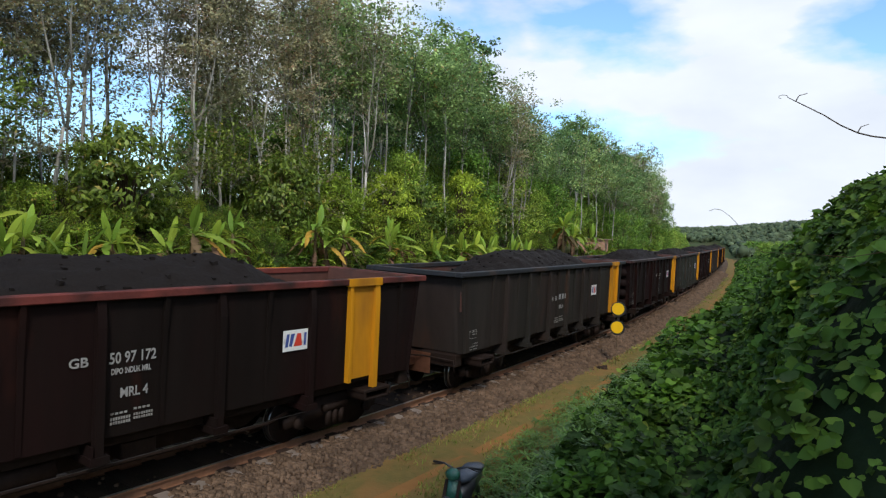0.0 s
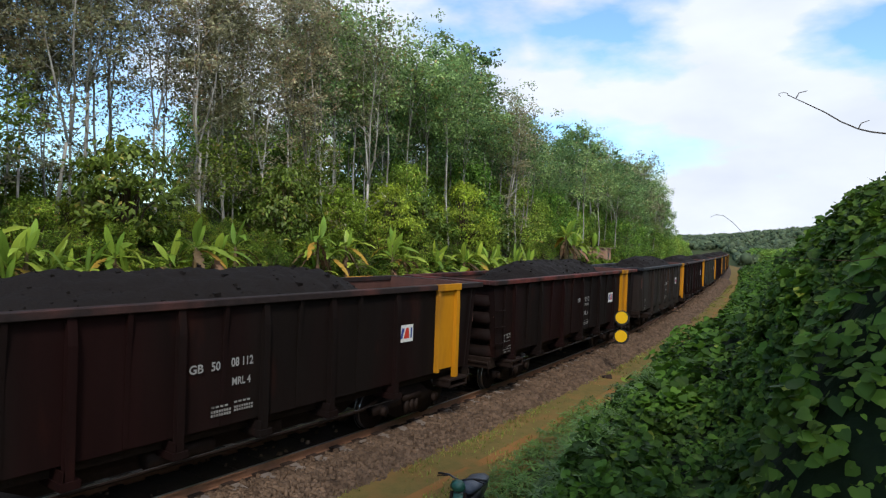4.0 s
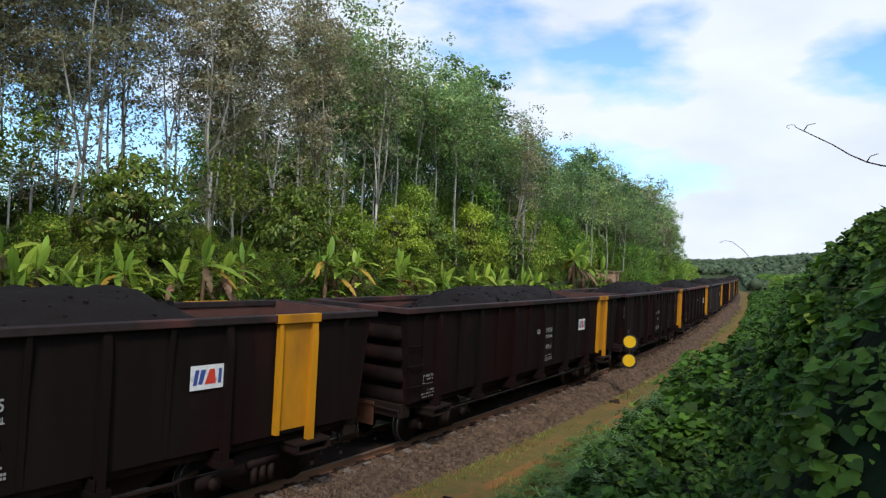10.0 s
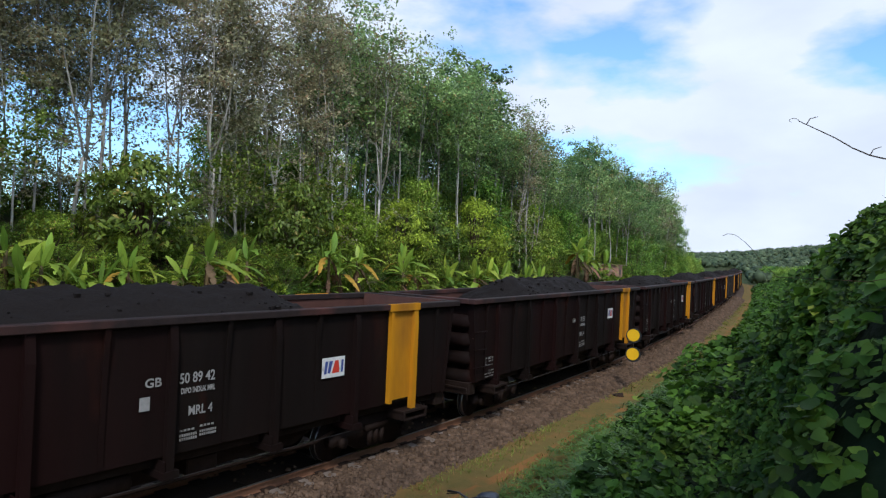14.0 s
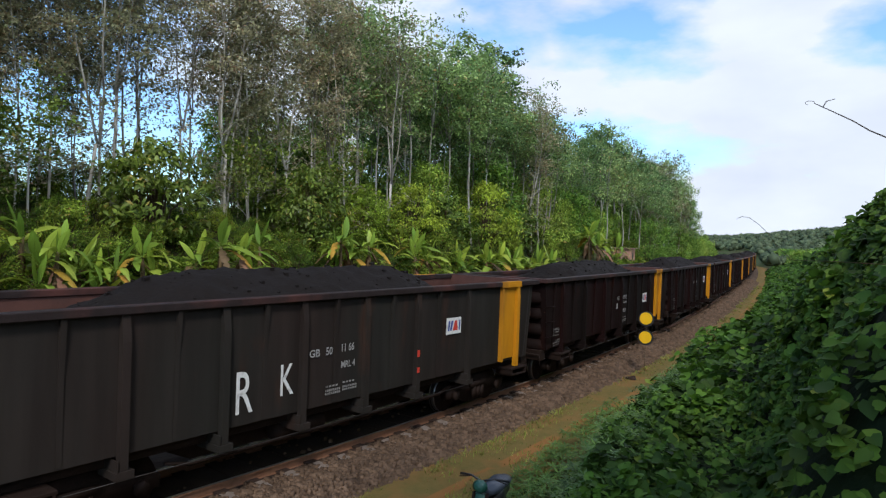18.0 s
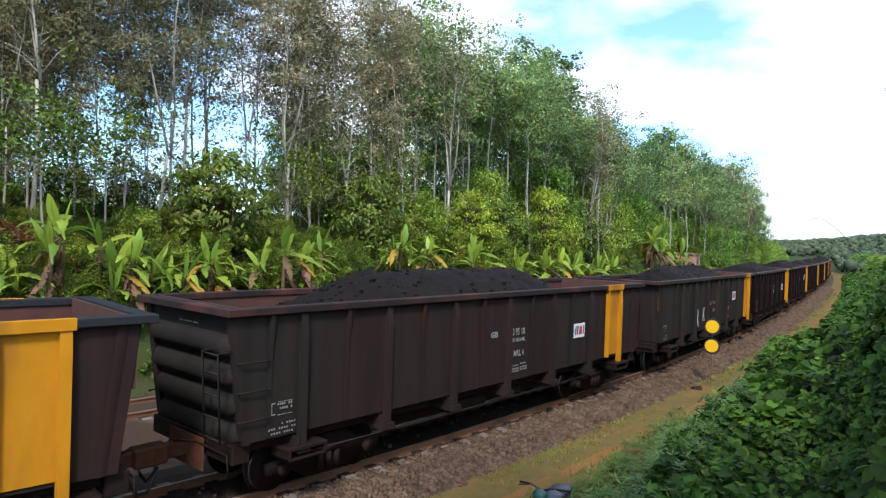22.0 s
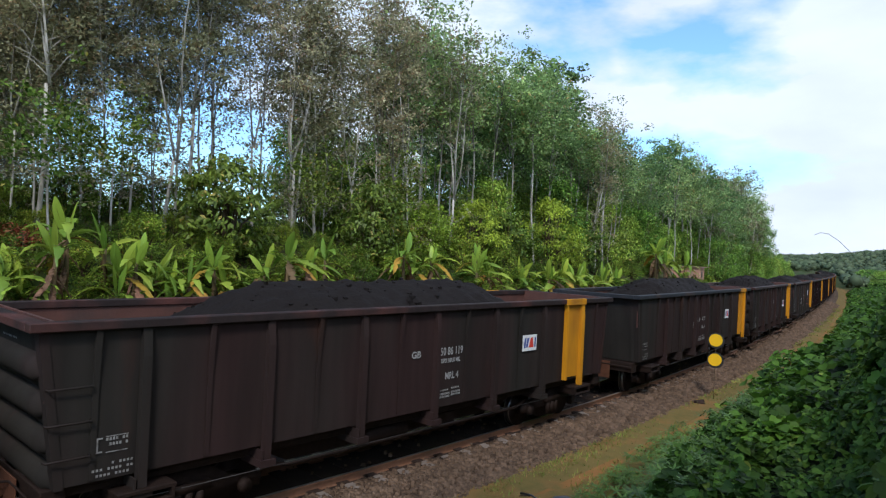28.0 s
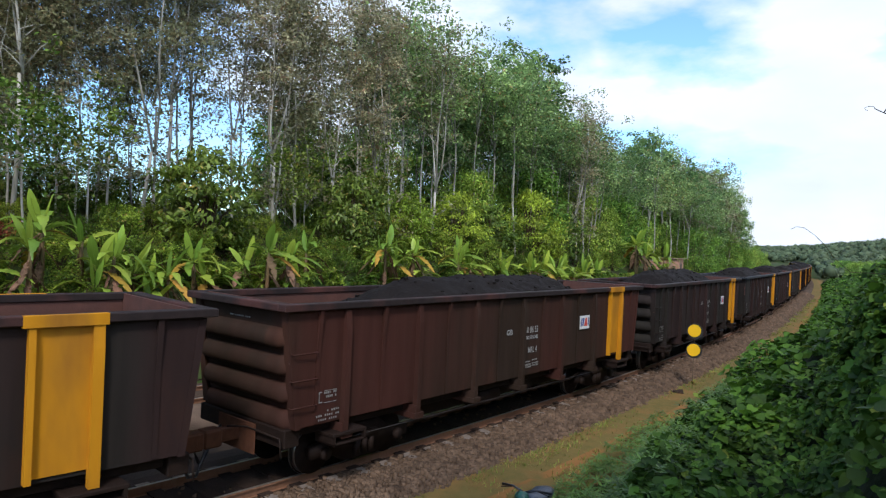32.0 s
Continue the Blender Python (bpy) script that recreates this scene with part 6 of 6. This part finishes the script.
def build_thicket():
    rng = np.random.default_rng(17)
    # mass of stems and leaves, coloured near-black for the shade between the outer leaves
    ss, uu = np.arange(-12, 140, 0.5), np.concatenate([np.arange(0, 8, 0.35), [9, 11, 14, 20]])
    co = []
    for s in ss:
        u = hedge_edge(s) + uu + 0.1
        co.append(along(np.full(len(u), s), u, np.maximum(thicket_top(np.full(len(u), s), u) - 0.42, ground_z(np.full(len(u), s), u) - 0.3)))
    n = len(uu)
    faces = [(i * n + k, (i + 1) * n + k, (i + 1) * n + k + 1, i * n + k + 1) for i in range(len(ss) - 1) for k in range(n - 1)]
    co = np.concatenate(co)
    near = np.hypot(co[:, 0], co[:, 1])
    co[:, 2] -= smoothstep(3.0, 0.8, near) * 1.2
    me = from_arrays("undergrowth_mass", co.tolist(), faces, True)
    me.materials.append(M["shade_tangle"])
    tagged(new("undergrowth", me), "matted stems beneath the vines, near-black for the shade in the gaps", "undergrowth", kind="structure")
    # the wall of leaves that rises behind the lip, then bands of leaves over the whole bank
    for count, s0, s1, size in ((18000, 4.6, 15, 0.085), (21000, -1.5, 5.5, 0.068), (26000, 5.5, 12.5, 0.115), (22000, 12, 36, 0.17), (20000, 36, 130, 0.3)):
        s = rng.uniform(s0, s1, count)
        v = rng.uniform(2.7, 4.7, count) if s0 == 4.6 else rng.random(count) ** 1.25 * 7.5 - 0.15
        u = hedge_edge(s) + v
        tuft = wobble(s, u, 0.3, 9) + 0.6 * wobble(s, u, 0.8, 2)
        z = thicket_top(s, u) - np.abs(rng.normal(0, 0.2, count)) - 0.05 + 0.3 * tuft
        z = np.where(v < 0.7, -0.3 + (z + 0.3) * rng.random(count) ** 0.6, z)
        cen = along(s, u, z)
        # thinned leaves let the darkened mass show as a shaded hollow
        hollow = np.where((s > 2.0) & (s < 6.8) & (v > 2.3) & (v < 4.8), 0.3, 1.0) * np.where(wobble(s, u, 0.62, 21) > 0.32, 0.45, 1.0)
        keep = (np.linalg.norm(cen - np.array(EYE), axis=1) > 1.5) & (rng.random(count) < (0.85 + 0.55 * tuft) * hollow)
        # the leaves turn to the open side of the bank and to the light; patches of small-leaved and large-leaved vines
        kind = np.clip(1 + 0.5 * wobble(s[keep], u[keep], 0.9, 12), 0.6, 1.3)
        me = broad_leaves(rng, cen[keep], size * kind, thicket_face(s[keep], u[keep]) * 1.1 + np.array([-0.15, -0.3, 0.0]), "vine_leaves")
        me.materials.append(M["vine"])
        tagged(new("vine_leaves", me), "dense broad green vine leaves covering the bank", "vine", kind="stuff")


def build_signal():
    base = tagged(new("signal_discs"), "two black-rimmed yellow discs on a thin trackside post", "railway sign")
    x, y, _ = along(20.5, 2.34)
    h = math.degrees(math.atan2(x, y))
    base.matrix_basis = pose(x, y, -0.36, 0, 0, -h)
    bm = bmesh.new()
    tube(bm, [(0, 0.03, -0.2), (0, 0.03, 2.05)], 0.007, 8)
    part("post", bm, M["post"], base)
    bm = bmesh.new()
    bmesh.ops.create_icosphere(bm, subdivisions=2, radius=0.13)
    for v in bm.verts:
        q = v.co.copy()
        v.co = Vector((q.x * 1.3, q.y, q.z * 0.7)) * (1 + 0.5 * noise.noise(q * 14))
    x, y, _ = along(19.6, 2.2)
    clod = tagged(part("clod", bm, M["soot_and_shade"]), "dark clod of earth on the verge", "clod")
    clod.location = (x, y, -0.33)
    for z in (1.236, 1.847):
        bm = bmesh.new()
        tube(bm, [(0, 0.0, z), (0, 0.012, z)], 0.245, 40)
        for f in bm.faces:
            f.smooth = False
        plate = part("disc_plate", bm, M["black"], base, "black disc rim")
        bm = bmesh.new()
        tube(bm, [(-0.012, -0.008, z + 0.012), (-0.012, -0.001, z + 0.012)], 0.196, 40)
        for f in bm.faces:
            f.smooth = False
        part("disc_face", bm, M["sign"], plate, "yellow disc face")


TWIG = [(1.029, 2.008, 4.344), (1.051, 2.0, 4.331), (1.083, 1.987, 4.312), (1.122, 1.97, 4.288), (1.163, 1.952, 4.257), (1.202, 1.932, 4.234), (1.233, 1.915, 4.223), (1.284, 1.882, 4.212)]
SHOOT = [(1.618, 4.196, 4.052), (1.645, 4.185, 4.067), (1.686, 4.169, 4.061), (1.74, 4.148, 4.017), (1.788, 4.129, 3.962), (1.836, 4.108, 3.886), (1.912, 4.073, 3.809), (2.012, 3.799, 3.815), (2.106, 3.517, 3.813), (2.179, 3.235, 3.869)]


def build_near_vines():
    """Large single leaves on top of the thicket and thin shoots that reach out of it."""
    rng = np.random.default_rng(77)
    forms = []
    for k in range(4):
        me = broad_leaves(rng, np.zeros((1, 3)), 1.0, np.array([0, 0, 9.0]), "leaf")
        me.materials.append(M["vine"])
        forms.append(me)
    vine = tagged(new("vine"), "broad-leaved green vine creeping over the thicket", "vine")
    for k in range(280):
        s, v = rng.uniform(0.8, 9), rng.uniform(0.2, 5.2)
        u = float(hedge_edge(s)) + v
        z = float(thicket_top(np.array([s]), np.array([u]))[0]) + rng.uniform(-0.02, 0.09)
        x, y, _ = along(s, u)
        if math.hypot(x, y) < 1.6 or math.dist((x, y, z), EYE) < 1.5 or 2 < s < 7 and 2.3 < v < 4.4:
            continue
        g = rng.uniform(0.07, 0.13)
        ob = new("leaf", forms[k % 4])
        ob.parent = vine
        ob.matrix_basis = pose(x, y, z, rng.uniform(5, 55), rng.uniform(-50, 10), rng.uniform(0, 360)) @ Matrix.Scale(g, 4)
    global SWINGS
    dry = tagged(new("dry_twig"), "thin bare twig hanging out over the thicket", "twig")
    bm = bmesh.new()
    tube(bm, TWIG, [0.0012 + 0.0002 * i for i in range(len(TWIG))], 6)
    main = part("twig_stem", bm, M["twig"], dry)
    for i, up in ((1, 0.03), (5, 0.03)):
        a = Vector(TWIG[i])
        bm = bmesh.new()
        tube(bm, [a, a + Vector((0.01, 0.0, up * 0.6)), a + Vector((0.045, 0.02, up))], [0.0018, 0.0014, 0.001], 5)
        part("side_twig", bm, M["twig"], main)
    tip = Vector(TWIG[0])
    bm = bmesh.new()
    tube(bm, [tip + Vector((0.012 * math.cos(a) - 0.012, -0.004 * math.cos(a), 0.006 * math.sin(a))) for a in np.linspace(0, 4.3, 13)], 0.0008, 5)
    part("curl", bm, M["twig"], main)
    shoot = tagged(new("vine_shoot"), "thin curling vine shoot", "vine")
    bm = bmesh.new()
    tube(bm, SHOOT, [0.0014 + 0.0001 * i for i in range(len(SHOOT))], 6)
    part("shoot_stem", bm, M["stem"], shoot)
    for child in shoot.children:
        child.location = (0.07, -0.025, 0.03)
    SWINGS = (dry, shoot)


def build_weeds():
    rng = np.random.default_rng(55)
    n = 2600
    s = 2.5 + 13 * rng.random(n) ** 1.3
    v = rng.uniform(-0.8, 1.3, n)
    u = hedge_edge(s) + v
    top = np.maximum(thicket_top(s, u), -0.15) + 0.14
    z = -0.32 + (top + 0.32) * rng.random(n) ** 0.4
    # whorls of narrow leaflets round each shoot tip
    tip = along(s, u, z)
    around = np.tile(np.linspace(0, math.tau, 8)[:7], n) + np.repeat(rng.uniform(0, math.tau, n), 7)
    long = np.repeat(rng.uniform(0.08, 0.16, n), 7)[:, None]
    reach = np.stack([np.cos(around), np.sin(around), rng.uniform(-0.55, 0.5, n * 7)], 1) * long
    flank = np.stack([-np.sin(around), np.cos(around), 0 * around], 1) * long * 0.13
    foot = np.repeat(tip, 7, 0)
    blades = np.stack([foot, foot + reach * 0.45 + flank, foot + reach, foot + reach * 0.45 - flank], 1)
    me = quads_mesh("weeds", blades)
    me.materials.append(M["weed"])
    tagged(new("weeds", me), "narrow-leaved green weeds at the foot of the bank", "weeds", kind="stuff")


def build_motorbike():
    """Small motorbike parked on the path, front towards the camera."""
    base = tagged(new("motorbike"), "small parked motorbike with grey seat and green fairing", "motorbike")
    x, y, _ = along(7.15, 4.47)
    base.matrix_basis = pose(x, y, -0.36, 0, -8, 250)          # local x: forwards

    def piece(name, pts, radii, mat, parent=base, sides=10, label="", squash=1.0, wide=1.0):
        bm = bmesh.new()
        tube(bm, pts, radii, sides)
        mid = sum((Vector(q) for q in pts), Vector()) / len(pts)
        for v in bm.verts:
            v.co = (v.co.x, v.co.y * wide, mid.z + (v.co.z - mid.z) * squash)
        return part(name, bm, M[mat], parent, label)
    for xx in (-0.62, 0.62):
        ring = [(xx + 0.27 * math.cos(a), 0, 0.3 + 0.27 * math.sin(a)) for a in np.linspace(0, math.tau, 25)]
        tyre = piece("wheel", ring, 0.045, "plastic", sides=8)
        piece("hub", [(xx, -0.06, 0.3), (xx, 0.06, 0.3)], 0.09, "iron", tyre)
    piece("seat", [(-0.75, 0, 0.84), (-0.5, 0, 0.86), (-0.1, 0, 0.8), (0.12, 0, 0.76)], [0.1, 0.15, 0.14, 0.09], "seat", label="grey vinyl seat", squash=0.55, sides=14)
    piece("rear_body", [(-0.8, 0, 0.7), (-0.3, 0, 0.66), (0.1, 0, 0.55)], [0.07, 0.13, 0.14], "plastic")
    piece("engine", [(-0.15, 0, 0.36), (0.25, 0, 0.34)], [0.14, 0.13], "iron")
    piece("leg_shield", [(0.3, 0, 0.4), (0.4, 0, 0.66), (0.42, 0, 0.84)], [0.05, 0.065, 0.04], "greenpaint", label="dark green fairing", wide=2.0)
    piece("headlamp", [(0.4, 0, 0.9), (0.48, 0, 0.94), (0.52, 0, 0.93)], [0.07, 0.085, 0.05], "greenpaint", wide=1.25)
    piece("front_mudguard", [(0.42, 0, 0.55), (0.66, 0, 0.62), (0.86, 0, 0.5)], [0.05, 0.08, 0.05], "plastic", label="black front mudguard")
    for sy in (-1, 1):
        piece("fork", [(0.42, sy * 0.09, 0.85), (0.62, sy * 0.09, 0.3)], 0.022, "iron")
        bar = piece("handlebar", [(0.42, sy * 0.02, 1.0), (0.38, sy * 0.16, 1.04), (0.3, sy * 0.34, 1.02)], [0.014, 0.014, 0.018], "plastic")
        piece("lever", [(0.38, sy * 0.18, 1.03), (0.38, sy * 0.33, 1.0)], 0.007, "iron", bar)


def build_hut():
    """Small hut glimpsed behind the banana plants."""
    base = tagged(new("trackside_hut"), "small plastered hut with a rusty tin roof", "hut")
    x, y, _ = along(70, -10.4)
    h = math.degrees(float(np.interp(70, GRID, HEAD)))
    base.matrix_basis = pose(x, y, 1.55, 0, 0, 90 - h) @ Matrix.Scale(0.76, 4)
    for n, lo, hi in (("wall", (-1.5, -1.2, 0), (1.5, -1.08, 2.4)), ("wall", (-1.5, 1.08, 0), (1.5, 1.2, 2.4)), ("wall", (-1.5, -1.08, 0), (-1.38, 1.08, 2.4)), ("wall", (1.38, -1.08, 0), (1.5, 1.08, 2.4))):
        part(n, box_mesh(lo, hi, 0.01), M["wall"], base)
    part("roof", box_mesh((-1.8, -1.5, 2.42), (1.8, 1.5, 2.5), 0.01), M["tin"], base, "rusty tin roof")
    part("window", box_mesh((-0.5, -1.23, 1.1), (0.3, -1.2, 1.8), 0.01), M["black"], base)
    part("door", box_mesh((-1.53, -0.4, 0.1), (-1.5, 0.4, 1.95), 0.01), M["tin"], base)


def build_far_woods():
    """Tree crowns on the far ridge and along the valley."""
    rng = np.random.default_rng(31)
    n = 7000
    az, r = np.radians(rng.uniform(5, 62, n)), 130 + 300 * rng.random(n) ** 0.8
    x, y = np.sin(az) * r, np.cos(az) * r
    s, u = line_of(x, y)
    ok = (np.abs(u + 2.5) > np.where(s > 150, 7.0, 10.5)) | (s > 262)
    x, y, s, u, r = x[ok], y[ok], s[ok], u[ok], r[ok]
    z = ground_z(s, u) * (1 - smoothstep(140, 300, r)) + hill_z(x, y)
    # lumpy crowns with loose leaf tufts round them
    ball = bmesh.new()
    bmesh.ops.create_icosphere(ball, subdivisions=1, radius=1.0)
    bv, bf = np.array([v.co[:] for v in ball.verts]), np.array([[v.index for v in f.verts] for f in ball.faces])
    ball.free()
    n, m = len(x), len(bv)
    size = rng.uniform(0.9, 2.1, n)
    core = size * 0.8
    mid = np.stack([x, y, z + size * 0.45 + rng.uniform(0, 1.2, n)], 1)
    co = mid[:, None] + bv[None] * (core[:, None] * (1 + 0.42 * rng.uniform(-1, 1, (n, m))))[..., None] * np.array([1.0, 1.0, 0.85])
    pick = rng.integers(0, n, n * 18)
    way = rng.normal(0, 1, (len(pick), 3))
    way /= np.linalg.norm(way, axis=1, keepdims=True)
    tufts = leaf_faces(rng, mid[pick] + way * size[pick][:, None] * (1, 1, 0.85) * rng.uniform(0.7, 1.12, (len(pick), 1)), 0.6, way, 0.3, 0.8).reshape(-1, 3)
    q = np.arange(len(tufts)).reshape(-1, 4) + n * m
    faces = (bf[None] + np.arange(n)[:, None, None] * m).reshape(-1, 3).tolist() + q.tolist()
    me = from_arrays("far_woods", np.concatenate([co.reshape(-1, 3), tufts]).tolist(), faces, True)
    me.materials.append(M["far"])
    tagged(new("far_woods", me), "hazy green woods on the far ridge", "woods", kind="stuff")


build_ground()
build_track()
build_signal()
build_forest()
build_undergrowth()
build_bananas()
build_thicket()
build_far_woods()
build_near_vines()
build_weeds()
build_motorbike()
build_hut()
build_grass()
build_ballast_stones()
motions()
